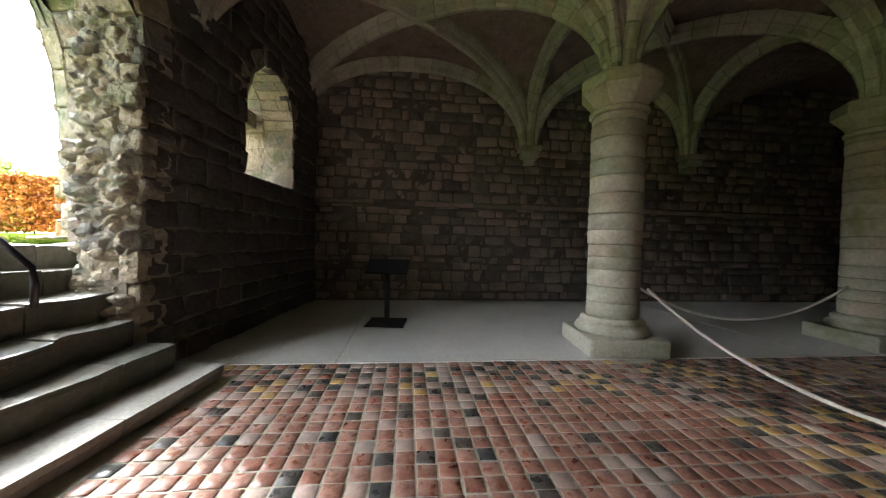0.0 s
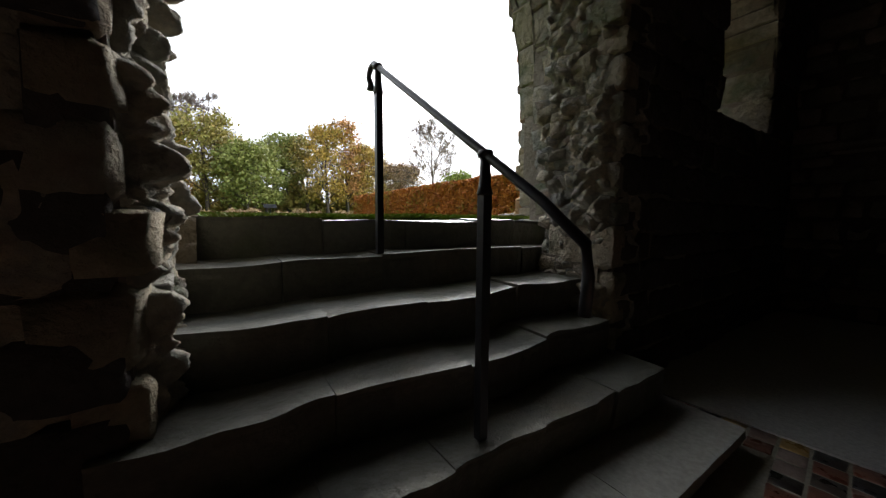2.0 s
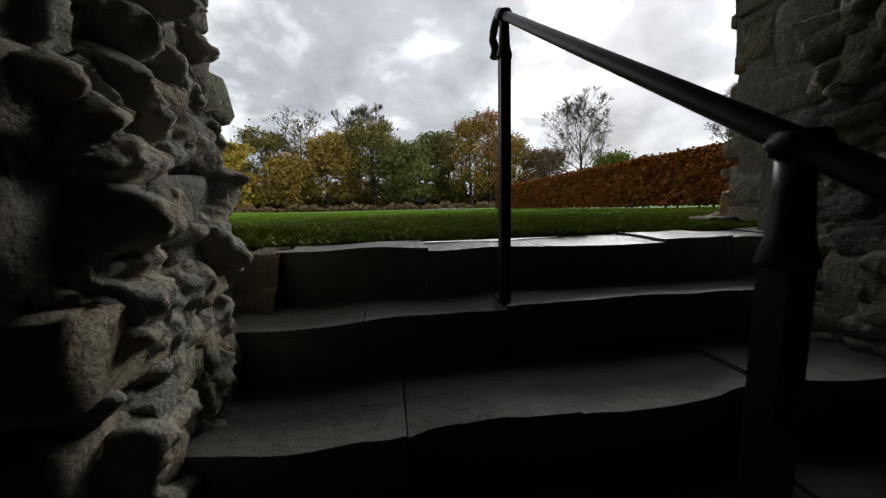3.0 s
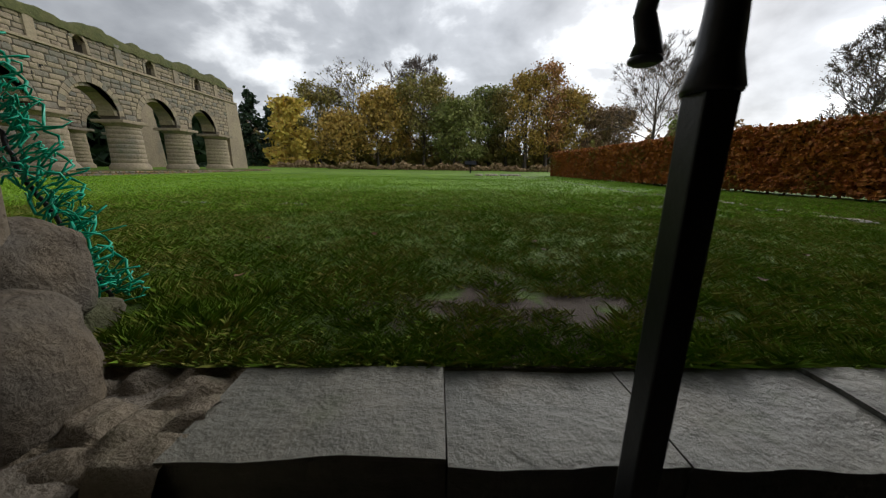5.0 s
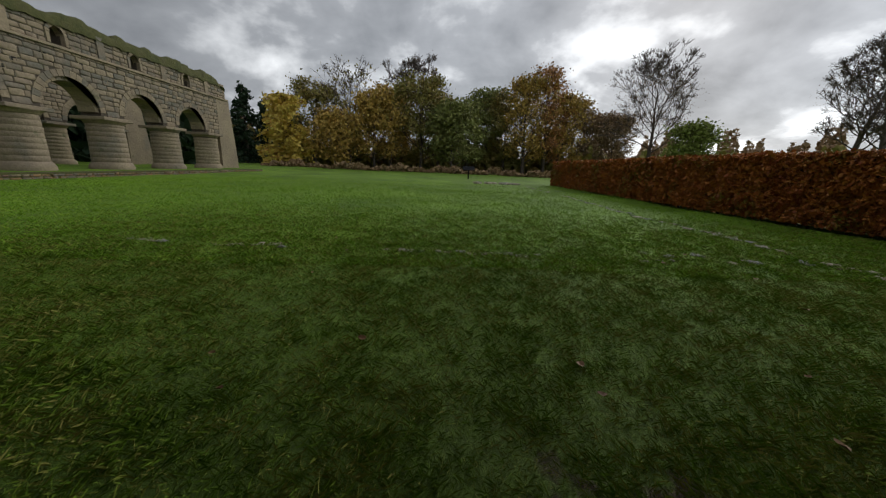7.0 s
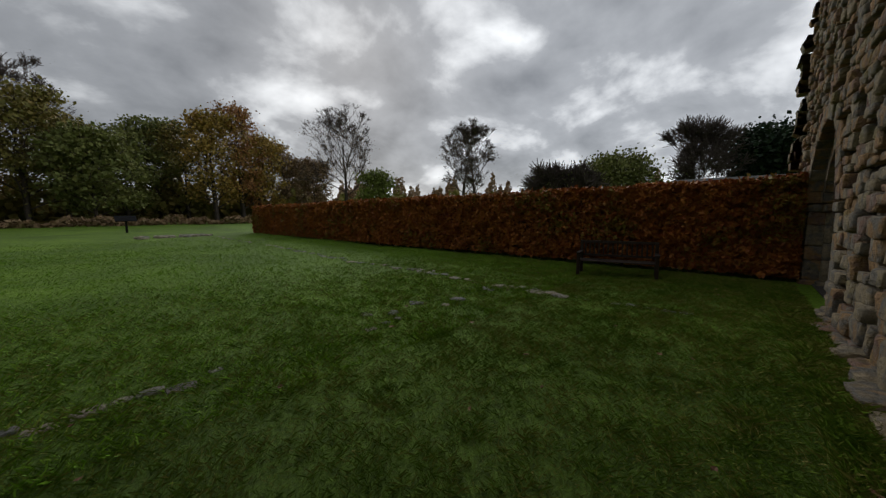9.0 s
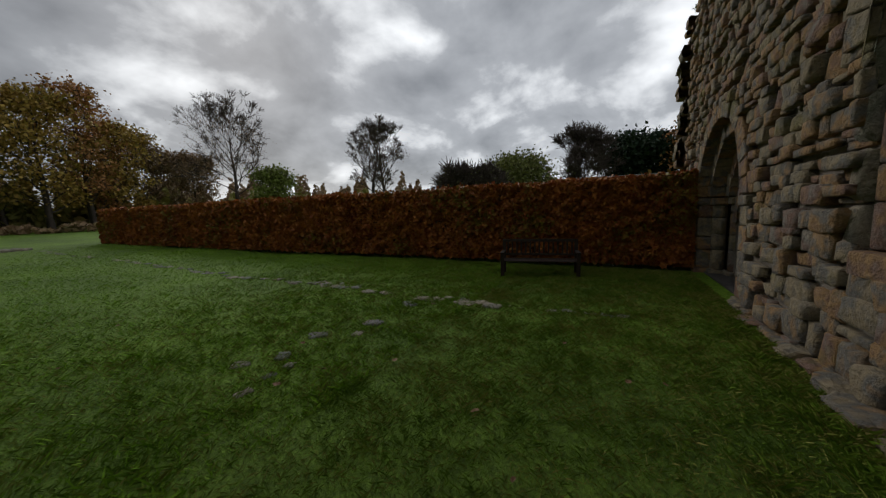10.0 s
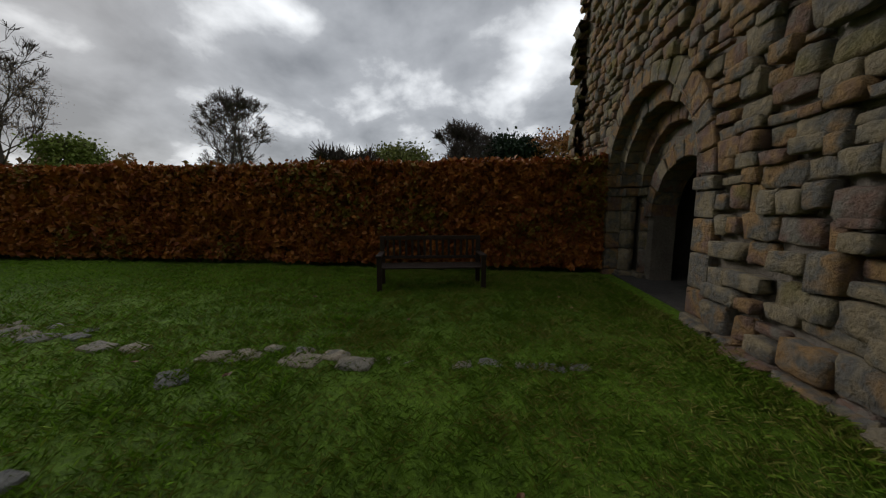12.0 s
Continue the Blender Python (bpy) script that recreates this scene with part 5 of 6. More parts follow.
def segs_mesh(segs, sides=4, thin=0.012):
    n = len(segs)
    p0, p1 = np.array([s[0] for s in segs]), np.array([s[1] for s in segs])
    r0, r1 = np.maximum([s[2] for s in segs], thin), np.maximum([s[3] for s in segs], thin)
    t = p1 - p0
    t /= np.linalg.norm(t, axis=1)[:, None] + 1e-9
    a = np.cross(t, np.array([0.31, 0.87, 0.38]))
    a /= np.linalg.norm(a, axis=1)[:, None] + 1e-9
    b = np.cross(t, a)
    vs = []
    for k in range(sides):
        q = 2 * math.pi * k / sides
        o = a * math.cos(q) + b * math.sin(q)
        vs.append(p0 + o * r0[:, None])
        vs.append(p1 + o * r1[:, None])
    v = np.stack(vs, 1).reshape(-1, 3)
    base = np.arange(n)[:, None] * 2 * sides
    fs = [base + np.array([[2 * k, 2 * ((k + 1) % sides), 2 * ((k + 1) % sides) + 1, 2 * k + 1]]) for k in range(sides)]
    return v, np.concatenate(fs)


def tree(name, label, az, dist, el, kind, seed, leaf=None, per=14, size=0.22, levels=4, spread=0.42, width=1.0, bare_top=0.0, extra=None):
    """A broad-leaved tree, seen at a bearing, with its top at an elevation."""
    r = random.Random(seed)
    rs = np.random.RandomState(seed)
    x, y = dist * math.sin(radians(az)) - 0.4, dist * math.cos(radians(az)) + 0.5
    z = ground_z(x, y)
    hgt = dist * math.tan(radians(el)) + 1.8 - z
    root = empty(name, label, "tree", "", "", (x, y, z - 0.1))
    segs, tips = [], []
    p, d, n = Vector((0, 0, 0)), Vector((0, 0, 1)), 9
    knots = [p]
    for k in range(n):
        d = (d + Vector((r.gauss(0, .05), r.gauss(0, .05), 0.25))).normalized()
        e = p + d * (hgt * 0.9 / n)
        segs.append((p, e, 0.028 * hgt * (1 - k / n) ** 1.1 + 0.03, 0.028 * hgt * (1 - (k + 1) / n) ** 1.1 + 0.03))
        p = e
        knots.append(p)
    low = 0.28 if leaf is None or bare_top else 0.12
    limbs = 26 if leaf is None else 22
    for k in range(limbs):
        t = low + (0.98 - low) * (k + r.random() * 0.8) / limbs
        q = knots[int(t * n)].lerp(knots[min(n, int(t * n) + 1)], t * n % 1)
        prof = math.sin(math.pi * min(1, 0.18 + 0.72 * (t - low) / (1 - low))) ** 0.8
        a = k * 2.4 + r.uniform(-.5, .5)
        L = hgt * 0.40 * width * prof * r.uniform(0.7, 1.15) + 0.4
        up = 0.35 + 1.0 * t + (0.4 if leaf is None else 0)
        dd = Vector((math.cos(a), math.sin(a), up)).normalized()
        fine = leaf is None or size < 0.1
        grow(r, q, dd, L * 0.52, 0.008 * hgt * (1.15 - t), 3 if fine else 2, segs, tips, spread * 0.9, -0.03, 0.66, 2)
    tips.append((p, d))
    tw, pts = [], []
    for q, dd in tips:
        pts.append(q)
        for j in range(5 if fine else (4 if bare_top else 2)):
            e = q + Vector((dd.x + r.gauss(0, .6), dd.y + r.gauss(0, .6), dd.z + r.gauss(0.2, .5))).normalized() * r.uniform(0.4, 1.1)
            tw.append((q, e, 0.028, 0.014))
    part("trunk", np_mesh("trunk", *segs_mesh([(tuple(a), tuple(b), c, e) for a, b, c, e in segs + tw], 3, 0.024)), BARK, root)
    if leaf:
        c = []
        for q in pts:
            m = int(per * 1.9)
            if bare_top and q.z > hgt * bare_top:
                m = max(1, per // 6)
            c.append(np.array(q) + rs.randn(m, 3) * np.array([0.8, 0.8, 0.5]))
        for a, b, r0, r1 in segs[n:]:
            if r.random() < 0.35 and not (bare_top and a.z > hgt * bare_top):
                c.append(np.array(a.lerp(b, r.random())) + rs.randn(max(1, per // 4), 3) * 0.5)
        c = np.concatenate(c)
        c[:, 2] = np.maximum(c[:, 2], 0.4)
        leaf_cloud("crown", c, 0.78 * size * (0.5 + 0.8 * rs.rand(len(c))), rs, LEAF[leaf], root, 1.3)
    return root


def conifer(name, label, az, dist, el, seed, leaf, droop, width, weep=False):
    r = random.Random(seed)
    rs = np.random.RandomState(seed)
    x, y = dist * math.sin(radians(az)) - 0.4, dist * math.cos(radians(az)) + 0.5
    z = ground_z(x, y)
    hgt = dist * math.tan(radians(el)) + 1.95 - z
    root = empty(name, label, "tree", at=(x, y, z - 0.1))
    segs = [((0, 0, 0), (0, 0, hgt * 0.5), 0.35, 0.22), ((0, 0, hgt * 0.5), (0, 0, hgt), 0.22, 0.03)]
    c = []
    n = 70
    for k in range(n):
        t = k / n
        h = hgt * (0.08 + 0.9 * t)
        L = width * (1 - t) ** 0.75 * r.uniform(0.6, 1.1) + 0.25
        if weep:
            L = width * (0.55 + 0.45 * math.sin(math.pi * (0.15 + 0.8 * t))) * r.uniform(0.5, 1.15)
        a = r.uniform(0, 6.283)
        e = Vector((math.cos(a) * L, math.sin(a) * L, h - droop * L))
        segs.append(((0, 0, h), tuple(e), 0.06, 0.02))
        m = int(40 * (0.4 + L / width) * (2.2 if weep else 1.3))
        s = rs.rand(m) ** 0.7
        pts = np.array((0, 0, h)) * (1 - s)[:, None] + np.array(e) * s[:, None] + rs.randn(m, 3) * np.array([0.25, 0.25, 0.2])
        if weep:
            pts[:, 2] -= rs.gamma(1.2, 0.45, m)
        c.append(pts)
    part("trunk", np_mesh("trunk", *segs_mesh(segs, 5, 0.02)), BARK, root)
    c = np.concatenate(c)
    c[:, 2] = np.maximum(c[:, 2], 0.3)
    leaf_cloud("crown", c, 0.2 * (0.6 + 0.7 * rs.rand(len(c))), rs, LEAF[leaf], root, 1.6)


def woods():
    conifer("spruce_tree", "dark green spruce beside the ruined nave", -27.5, 72, 10.2, 1, "dark", 0.35, 4.6)
    conifer("spruce_tree", "smaller dark green spruce among the trees", -25.0, 80, 8.5, 2, "dark", 0.35, 3.6)
    conifer("larch_tree", "weeping orange larch in autumn needles", -22.3, 62, 9.9, 3, "orange", 0.2, 4.2, True)
    tree("beech_tree", "tall half-bare tree with yellow lower leaves", -13.4, 66, 12.9, "b", 4, "olive", 16, 0.22, 4, 0.45, 1.15, 0.75, (5000, 1.0, 9.0, 7.0))
    tree("lime_tree", "yellow leaved tree with low spreading boughs", -9.5, 63, 9.5, "b", 5, "yellow", 18, 0.22, 4, 0.5, 1.2, 0, (4000, 0.8, 6.0, 6.0))
    tree("oak_tree", "broad green and gold oak on the field edge", -2.0, 64, 11.8, "b", 6, "olive", 20, 0.22, 4, 0.5, 1.2, 0, (5000, 1.0, 9.0, 7.0))
    tree("maple_tree", "low green tree before the oak", 3.0, 60, 8.2, "b", 7, "green", 22, 0.22, 4, 0.55, 1.3, 0, (5000, 0.5, 6.5, 6.5))
    tree("bare_ash_tree", "tall bare ash standing above the oak", -5.0, 84, 15.6, "b", 8, "brown", 4, 0.09, 5, 0.36, 0.75, 0.3)
    tree("bare_ash_tree", "tall bare ash beside its twin", -2.2, 86, 15.3, "b", 9, "brown", 4, 0.09, 5, 0.36, 0.7, 0.3)
    tree("ivy_tree", "dark green round-topped tree in the wood", 8.6, 80, 11.0, "b", 10, "green", 20, 0.24, 4, 0.45, 0.95, 0, (4500, 2.0, 13.0, 5.0))
    tree("beech_tree", "tall copper and yellow beech", 14.6, 70, 13.7, "b", 11, "yellow", 14, 0.22, 4, 0.4, 0.75, 0, (4500, 1.0, 11.0, 5.2))
    tree("beech_tree", "tall rusty beech with thinning leaves", 17.8, 72, 14.4, "b", 12, "rust", 12, 0.2, 4, 0.4, 0.75, 0, (2500, 1.0, 11.0, 5.0))
    tree("thorn_tree", "brown thinning tree at the wood's end", 21.8, 80, 9.8, "b", 13, "brown", 8, 0.2, 4, 0.42, 0.9)
    tree("bare_lime_tree", "wide bare tree with brown lower twigs", 32.0, 74, 13.6, "b", 14, "brown", 9, 0.07, 5, 0.5, 1.2, 0.92)
    tree("bare_ash_tree", "bare tree with two stems behind the hedge", 51.0, 82, 13.6, "b", 15, "brown", 3, 0.07, 5, 0.42, 0.75, 0.85)
    tree("bare_ash_tree", "second stem of a bare tree", 53.2, 82, 13.8, "b", 16, "brown", 3, 0.07, 5, 0.42, 0.75, 0.85)
    tree("lime_sapling", "bright lime green sapling behind the hedge", 36.5, 66, 6.3, "b", 17, "lime", 16, 0.2, 3, 0.5, 1.0)
    tree("apple_tree", "small bare fruit tree behind the hedge", 63.0, 30, 5.6, "b", 18, "green", 1, 0.05, 4, 0.6, 1.1)
    tree("apple_tree", "bare fruit tree with a few leaves", 67.5, 30, 5.5, "b", 19, "green", 1, 0.05, 4, 0.6, 1.1)
    tree("holly_bush", "round green bush behind the hedge", 72.5, 40, 6.6, "b", 20, "green", 30, 0.14, 3, 0.6, 1.6)
    tree("bare_thorn_tree", "bare spreading thorn tree behind the hedge", 83.0, 42, 9.0, "b", 21, None, 0, 0.2, 5, 0.5, 1.3)
    tree("ivy_tree", "dark ivy-clad tree behind the hedge", 90.5, 46, 8.6, "b", 22, "dark", 50, 0.2, 4, 0.45, 1.2, 0, (5000, 2.0, 8.0, 4.0))
    tree("copper_beech_tree", "copper beech with thin red leaves", 98.0, 44, 9.2, "b", 23, "rust", 16, 0.15, 4, 0.45, 1.2)
    for k, (az, dist, el, leaf, lab) in enumerate(((-18.5, 70, 10.6, "olive", "olive tree thinning at the top"), (-7.0, 72, 10.8, "yellow", "golden tree in the wood"), (0.8, 70, 10.2, "olive", "green and brown tree in the wood"), (5.5, 74, 9.6, "green", "round green tree in the wood"), (11.5, 76, 10.6, "olive", "olive tree beside the copper beech"), (19.8, 74, 10.5, "yellow", "yellow tree at the wood edge"), (24.5, 84, 7.8, "brown", "brown bare tree near the hedge end"), (27.5, 86, 8.0, "brown", "brown bare tree beyond the hedge"), (-15.5, 60, 7.0, "yellow", "low yellow bush before the trees"))):
        tree("wood_tree", lab, az, dist, el, "b", 40 + k, leaf, 14, 0.22, 4, 0.45, 1.0, 0.0)
    # far woods and the scrub at their foot
    rs = np.random.RandomState(9)

    def belt(name, label, az0, az1, d0, d1, h0, h1, n, leaf, size):
        az = np.radians(az0 + (az1 - az0) * rs.rand(n))
        d = d0 + (d1 - d0) * rs.rand(n)
        lump = 0.62 + 0.25 * np.sin(az * 46) + 0.18 * np.sin(az * 117 + 1) + 0.1 * np.sin(az * 291)
        h = h0 + (h1 - h0) * np.clip(lump, 0.15, 1.1) * rs.rand(n) ** 0.7
        c = np.stack([d * np.sin(az), d * np.cos(az), G + 0.2 + h], 1)
        ob = leaf_cloud(name, c, size * (0.5 + rs.rand(n)), rs, LEAF[leaf], None, 1.4)
        tagged(ob, label, "woodland", kind="stuff")

    belt("far_woodland", "hazy brown far woodland on the skyline", 20, 80, 140, 190, 0, 17, 22000, "brown", 0.5)
    belt("far_woodland", "dark green far woodland on the skyline", 20, 110, 110, 150, 0, 9, 16000, "olive", 0.5)
    belt("wood_undergrowth", "dark undergrowth between the tree trunks", -42, 24, 86, 100, 0, 11, 24000, "brown", 0.5)
    belt("wood_undergrowth", "olive undergrowth between the tree trunks", -30, 24, 76, 90, 0, 9, 14000, "olive", 0.4)
    belt("rough_grass", "tall brown grass at the field edge", -26, 30, 52, 56, 0, 1.1, 9000, "brown", 0.14)
    belt("wood_undergrowth", "dark trees seen through the nave arches", -85, -33, 46, 64, 0, 9.5, 24000, "dark", 0.45)


woods()


# ---- grass, net and leaves ----
def grass(name, label, n, x0, x1, y0, y1, h0, h1, wid, seed, power=1.0, lean=0.6, material=GRASS, fade=0.0):
    rs = np.random.RandomState(seed)
    x = x0 + (x1 - x0) * rs.rand(n)
    y = y0 + (y1 - y0) * rs.rand(n) ** power
    clump = 0.6 * (lattice(x * 2.6, y * 2.6, 21) - 0.5) + 1.2 * (lattice(x * 7.0, y * 7.0, 22) - 0.5) + 1.2 * (lattice(x * 17.0, y * 17.0, 24) - 0.5)
    keep = rs.rand(n) < 0.93 + 0.12 * clump
    worn = np.exp(-(((x - 0.35) / 0.85) ** 2 + ((y - 1.62) / 0.36) ** 2))
    bare = np.clip((worn * 0.9 + lattice(x * 6.5, y * 15.0, 23) - 1.18) * 8, 0, 1)
    keep &= rs.rand(n) > bare * 0.985
    keep &= ~((x > 2.0) & (y < WY + 0.1)) & ~((x < -1.4) & (y < WY + 0.03)) & (x < 8.35)
    if fade:
        keep &= rs.rand(n) < np.clip((y1 - y) / fade, 0, 1) * np.clip((x - x0) / 2.5, 0.05, 1)
    x, y, clump = x[keep], y[keep], clump[keep]
    n = len(x)
    z = np.array([ground_z(a, b) for a, b in zip(x, y)]) - 0.005
    h = (h0 + (h1 - h0) * rs.rand(n) ** 1.5) * np.clip(1 + 0.5 * clump, 0.5, 1.9)
    a = rs.rand(n) * 6.283
    t = rs.rand(n) * 6.283
    w = wid * (0.6 + 0.8 * rs.rand(n))
    ln = lean * h * (0.3 + rs.rand(n))
    bx, by = np.cos(a) * w, np.sin(a) * w
    tx, ty = np.cos(t) * ln, np.sin(t) * ln
    p = np.stack([x, y, z], 1)
    v = np.stack([p + np.stack([-bx, -by, 0 * x], 1), p + np.stack([bx, by, 0 * x], 1),
                  p + np.stack([tx * .4 + bx * .7, ty * .4 + by * .7, h * .6], 1), p + np.stack([tx, ty, h], 1)], 1).reshape(-1, 3)
    ob = part(name, np_mesh(name, v, np.arange(4 * n).reshape(-1, 4)), material)
    tagged(ob, label, "grass", kind="stuff")


grass("lawn_grass", "short green lawn grass, coloured darker like shade near the building", 960000, -7.0, 8.35, 1.16, 10.0, 0.012, 0.044, 0.0014, 1, 1.75, 1.4, GRASS_NEAR, 5.5)
grass("lawn_grass", "lawn grass farther from the threshold", 290000, -16, 8.35, 4.6, 26, 0.02, 0.05, 0.0036, 2, 1.45, 1.3, GRASS, 10.0)
grass("long_grass", "long grass tuft at the foot of the jamb", 20000, -2.1, -1.05, 1.24, 1.75, 0.025, 0.07, 0.0006, 3, 1.0, 0.8, GRASS_NEAR)
grass("long_grass", "longer grass along the foot of the wall", 30000, 2.0, 8, WY + 0.05, WY + 0.4, 0.02, 0.06, 0.0009, 4, 1.3, 1.2, GRASS_NEAR)


def jamb_foot():
    """Loose big stones at the outer foot of the doorway's jamb."""
    r = random.Random(81)
    brown = mat("brown_footing_sandstone", [(0.15, 0.12, 0.085), (0.21, 0.17, 0.12), (0.12, 0.105, 0.085), (0.19, 0.145, 0.095)], 0.9, 24, 3.0, 1.0, 14, 0.7, moss=(0.09, 0.10, 0.04), moss_at=0.56, bump_dist=0.05)
    root = empty("jamb_footing", "rounded sandstone footing blocks beside the threshold", "footing")
    for x, y, z, sx, sy, sz in ((-1.46, 0.96, 1.16, 0.56, 0.44, 0.42), (-1.6, 1.2, 1.34, 0.42, 0.36, 0.36), (-1.62, 1.34, 1.12, 0.36, 0.28, 0.2), (-1.6, 1.0, 1.56, 0.4, 0.42, 0.36), (-1.64, 1.05, 1.86, 0.36, 0.38, 0.34), (-1.34, 1.24, 1.05, 0.3, 0.2, 0.14)):
        bm = bmesh.new()
        bmesh.ops.create_icosphere(bm, subdivisions=4, radius=0.5)
        for v in bm.verts:
            q = v.co.copy()
            v.co = Vector([math.copysign(abs(c * 2) ** 0.6 / 2, c) for c in q])
            v.co = Vector((v.co.x * sx, v.co.y * sy, v.co.z * sz)) * (1 + 0.16 * noise.noise(q * 3 + Vector((x * 9, y * 7, z))) + 0.06 * noise.noise(q * 9 + Vector((x, y * 7, z))))
            v.co += Vector((x, y, z))
        part("block", bm, brown, root, smooth=True)
    # broken bedrock and mortar between the blocks and the top step
    vs, fs, n = [], [], 44
    for j in range(n + 1):
        for i in range(n + 1):
            x, y = -1.5 + 0.66 * i / n, 0.62 + 0.62 * j / n
            d, _ = noise.voronoi((x * 6 + 0.4 * noise.noise((x * 5, y * 5, 1)), y * 6, 0))
            z = G - 0.035 + 0.035 * min(1, (d[1] - d[0]) / 0.25) + 0.03 * noise.noise((x * 4, y * 4, 2)) + 0.012 * noise.noise((x * 17, y * 17, 5)) + 0.10 * max(0, -1.25 - x) / 0.25
            if y < 0.8:
                z -= (0.8 - y) * (1.6 + noise.noise((x * 9, 0, 0)))
            vs.append((x, y, z))
    for j in range(n):
        for i in range(n):
            a = j * (n + 1) + i
            fs.append((a, a + 1, a + n + 2, a + n + 1))
    part("broken_bed", np_mesh("broken_bed", vs, fs), brown, root, "broken tan sandstone bed")


jamb_foot()


def wall_weeds():
    """Small bushy weeds rooted in the broken wall top."""
    rs = np.random.RandomState(5)
    for x, z in ((10.35, 5.35), (10.5, 4.75), (9.6, 6.0), (10.2, 2.95)):
        r = random.Random(int(z * 10))
        root = empty("wall_weed", "small green weed rooted in the wall top", "weed", "", "weeds on the wall", (x, WY - 0.15, z))
        segs, pts = [], []
        for k in range(9):
            p, d = Vector((0, 0, 0)), Vector((r.gauss(0.3, .5), r.gauss(0.1, .4), 1)).normalized()
            for j in range(4):
                e = p + d * r.uniform(0.05, 0.11)
                segs.append((tuple(p), tuple(e), 0.006, 0.004))
                p = e
                pts.append(np.array(e))
                d = (d + Vector((r.gauss(0, .3), r.gauss(0, .3), r.gauss(0, .2)))).normalized()
        part("stems", np_mesh("stems", *segs_mesh(segs, 4, 0.004)), TWIG, root)
        c = np.repeat(np.array(pts), 5, 0) + rs.randn(len(pts) * 5, 3) * 0.03
        leaf_cloud("leaves", c, 0.014 * (0.6 + rs.rand(len(c))), rs, LEAF["green"], root)


wall_weeds()


def green_net():
    root = empty("plastic_net", "bright green plastic netting strung beside the jamb", "netting")
    r = random.Random(91)
    bm = bmesh.new()

    def at(s, t):
        s = max(s, 0.0)
        x = -1.64 - 0.52 * s ** 0.9 + 0.09 * t
        return Vector((x + 0.02 * math.sin(9 * s + t * 3), WY - 0.06 + 0.1 * s + 0.1 * t, G + 0.03 + 1.22 * s + 0.05 * t + 0.015 * math.sin(23 * s + t * 6)))

    for k in range(3):
        tube(bm, [at(i / 40, k / 2 + 0.12 * math.sin(i * 1.9 + k)) for i in range(41)], 0.006, 4)
    for i in range(300):
        s, t = i / 300, r.uniform(-0.1, 0.7)
        b = at(s, t)
        out = Vector((r.uniform(0.3, 1.0), r.uniform(-0.5, 0.6), r.uniform(-0.1, 0.9))).normalized() * r.uniform(0.04, 0.085)
        side = Vector((r.uniform(-1, 1), r.uniform(-1, 1), r.uniform(-0.6, 1))).normalized() * r.uniform(0.02, 0.045)
        ends = [b, b + out * 0.6 + side * 0.5, b + out + side, b + out * 0.9 + side * 1.9, b + out * 0.35 + side * 2.0]
        tube(bm, ends[:r.choice((3, 4, 5, 5))], r.uniform(0.0028, 0.005), 4)
    part("mesh", bm, NET, root)
    bm = bmesh.new()
    tube(bm, [at(i / 60, 0.25 + 0.03 * math.sin(i * 2.1)) for i in range(61)], 0.009, 6)
    part("rope", bm, IRON, root)


green_net()


def fallen_leaves():
    r = random.Random(95)
    brown = mat("fallen_leaf", [(0.10, 0.045, 0.02), (0.17, 0.085, 0.04), (0.24, 0.15, 0.07)], 0.7, 40, 4, 0, 30, 0.8)
    spots = [(0.45, 2.5), (-1.3, 1.9), (-1.6, 2.8), (2.2, 2.4), (3.6, 2.6), (4.1, 3.3), (1.3, 2.2)] + [(r.uniform(-4, 7.5), r.uniform(1.8, 8)) for _ in range(40)]
    for x, y in spots:
        bm = bmesh.new()
        s = r.uniform(0.011, 0.022)
        c = bm.verts.new((0, 0, 0.004))
        ring = [bm.verts.new((math.cos(q) * s * (1.4 if k % 2 else 1.0) * (1.5 if k in (0, 4) else 1), math.sin(q) * s, 0.006 + r.uniform(0, .012))) for k, q in enumerate([2 * math.pi * k / 8 for k in range(8)])]
        for k in range(8):
            bm.faces.new((c, ring[k], ring[(k + 1) % 8]))
        ob = part("fallen_leaf", bm, brown)
        ob.matrix_basis = Matrix.Translation((x, y, ground_z(x, y) + 0.03)) @ Matrix.Rotation(r.uniform(0, 6), 4, "Z") @ Matrix.Rotation(r.uniform(-.3, .3), 4, "X")
        tagged(ob, "dry brown fallen leaf lying on the grass", "leaf", "fallen leaves")


fallen_leaves()


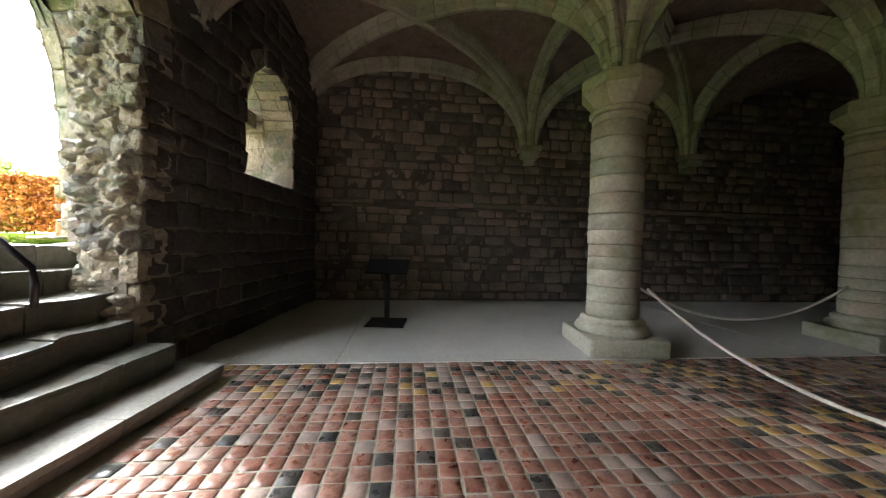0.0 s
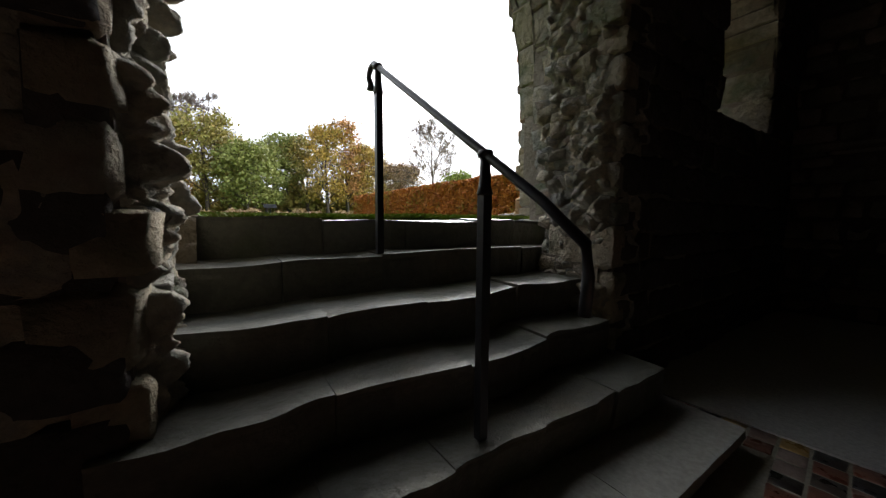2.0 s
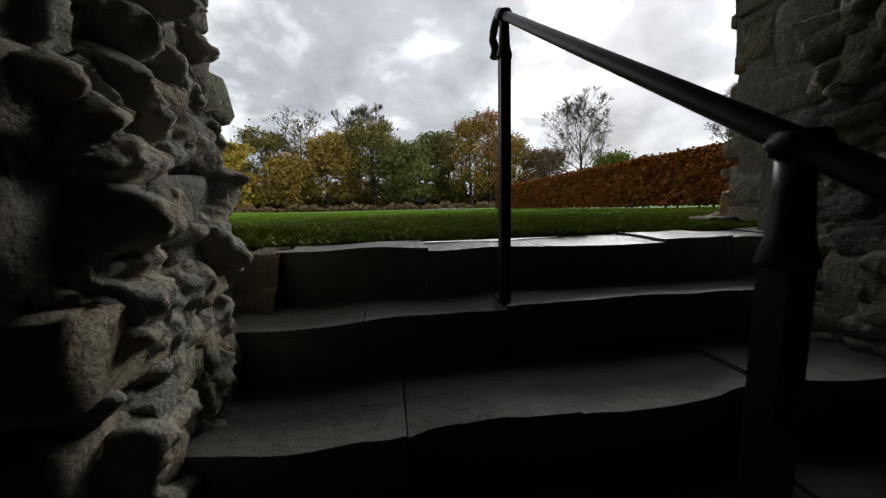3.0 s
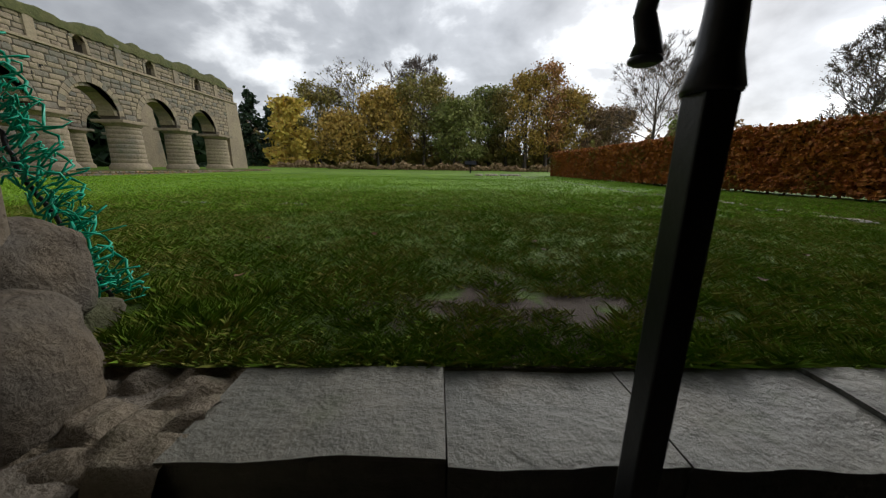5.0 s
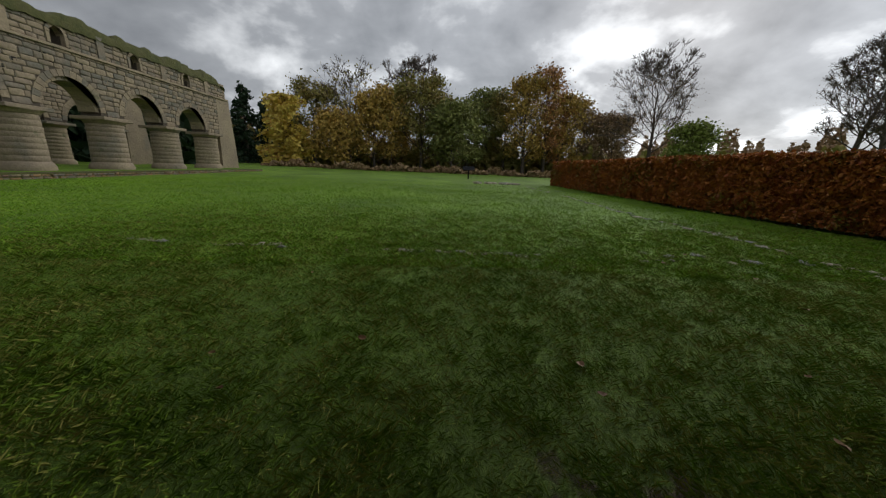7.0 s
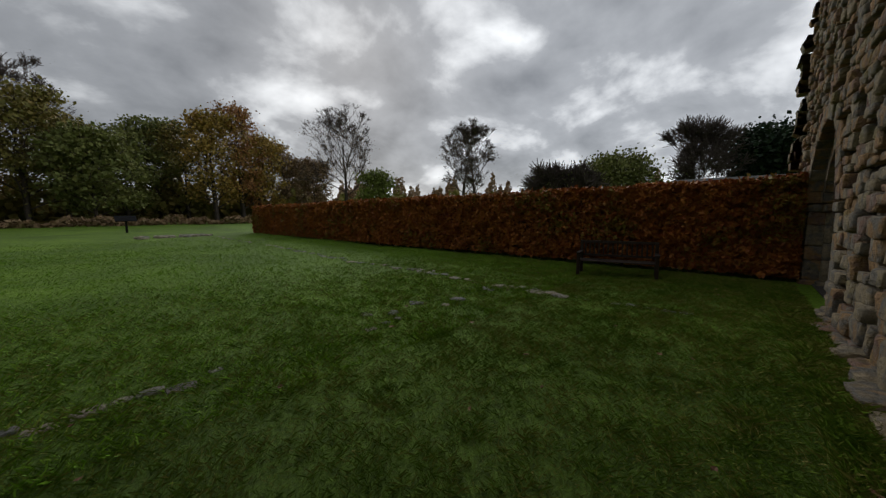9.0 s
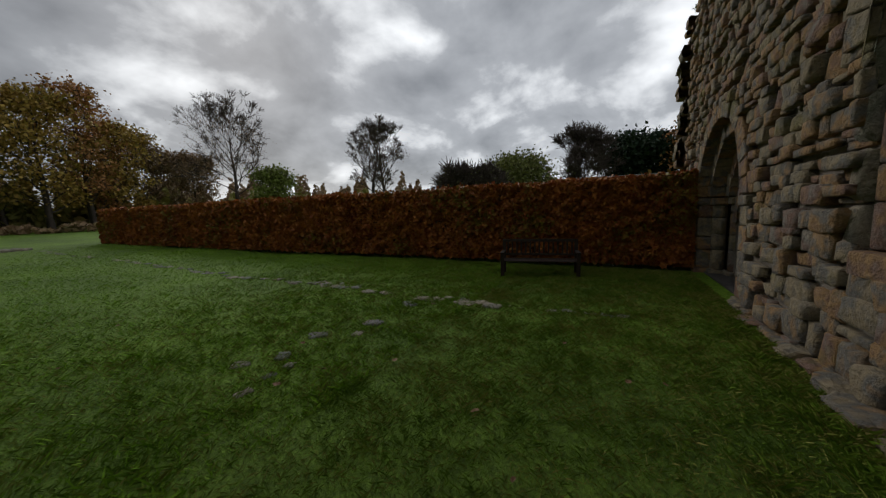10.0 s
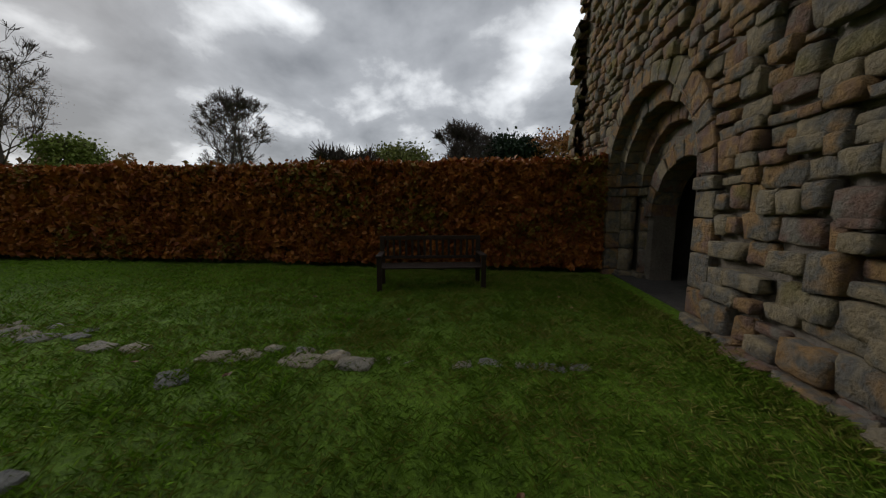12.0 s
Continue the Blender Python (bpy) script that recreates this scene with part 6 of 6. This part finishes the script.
# ---- floor tiles, last ----
def tiles():
    r = random.Random(99)
    p = 0.116
    variants = []
    for k in range(6):
        q = random.Random(200 + k)
        j = lambda: q.uniform(-0.03, 0.03)
        top = [(-.405 + j(), -.405 + j(), 0), (.405 + j(), -.405 + j(), 0), (.405 + j(), .405 + j(), 0), (-.405 + j(), .405 + j(), 0)]
        mid = [(a * 1.08, b * 1.08, -.04) for a, b, c in top]
        low = [(a, b, -.16) for a, b, c in mid]
        v = np.array(top + mid + low)
        f = np.array([(0, 1, 2, 3)] + [(a + o, (a + 1) % 4 + o, (a + 1) % 4 + o - 4, a + o - 4) for o in (4, 8) for a in range(4)])
        variants.append((v, f))
    meshes = {}
    vs, fs, base = [[], [], [], []], [[], [], [], []], [0, 0, 0, 0]
    made = 0
    cells = []
    for i in range(-24, 26):
        for jn in range(0, 88):
            u, v = UC - 0.42 - p * (i + 24 + 0.5), jn * p + 0.1
            cells.append((i + 24, jn, u, v))
    for ci, cj, u, v in cells:
        w = room(u, v, 0)
        if w.y > -0.5 and -1.05 < w.x < 1.33 and w.y > -0.72:
            continue
        if w.y > -0.72 and -1.0 < w.x < 1.33:
            continue
        if (w - room(UC, VB)).length < 0.5 or (w - room(UC, V2)).length < 0.5:
            continue
        x = r.random()
        band = ci < 6 or cj > 38 or (ci > 13 and cj % 24 in (17, 18, 19))
        if band:
            kind = 1 if (ci + cj) % 2 == 0 and x < 0.62 else (2 if x < 0.24 else (0 if x < 0.72 else 3))
        else:
            kind = 0 if x < 0.78 else (3 if x < 0.9 else 1)
        k = r.randrange(6)
        mm = Matrix.Translation((w.x, w.y, r.uniform(-0.0015, 0.003))) @ Matrix.Rotation(ROT * -1 + r.gauss(0, 0.03), 4, "Z") @ Matrix.Rotation(r.gauss(0, 0.008), 4, "X") @ Matrix.Diagonal((p * r.uniform(0.97, 1.02), p * r.uniform(0.97, 1.02), 0.1, 1))
        if made < 300 and 0.9 < v < 3.6 and -0.15 < u < 1.55:
            key = (k, kind)
            if key not in meshes:
                me = np_mesh("tile", *variants[k])
                me.materials.append(TILE_MATS[kind])
                meshes[key] = me
            ob = new("tile", meshes[key])
            ob.parent, ob.matrix_basis = FLOOR, mm
            made += 1
        else:
            a = np.array(mm)
            vs[kind].append(variants[k][0] @ a[:3, :3].T + a[:3, 3])
            fs[kind].append(variants[k][1] + base[kind])
            base[kind] += len(variants[k][0])
    for kind in range(4):
        if vs[kind]:
            ob = part("tiling", np_mesh("tiling", np.concatenate(vs[kind]), np.concatenate(fs[kind])), TILE_MATS[kind], FLOOR)
            tagged(ob, kind="stuff")


tiles()
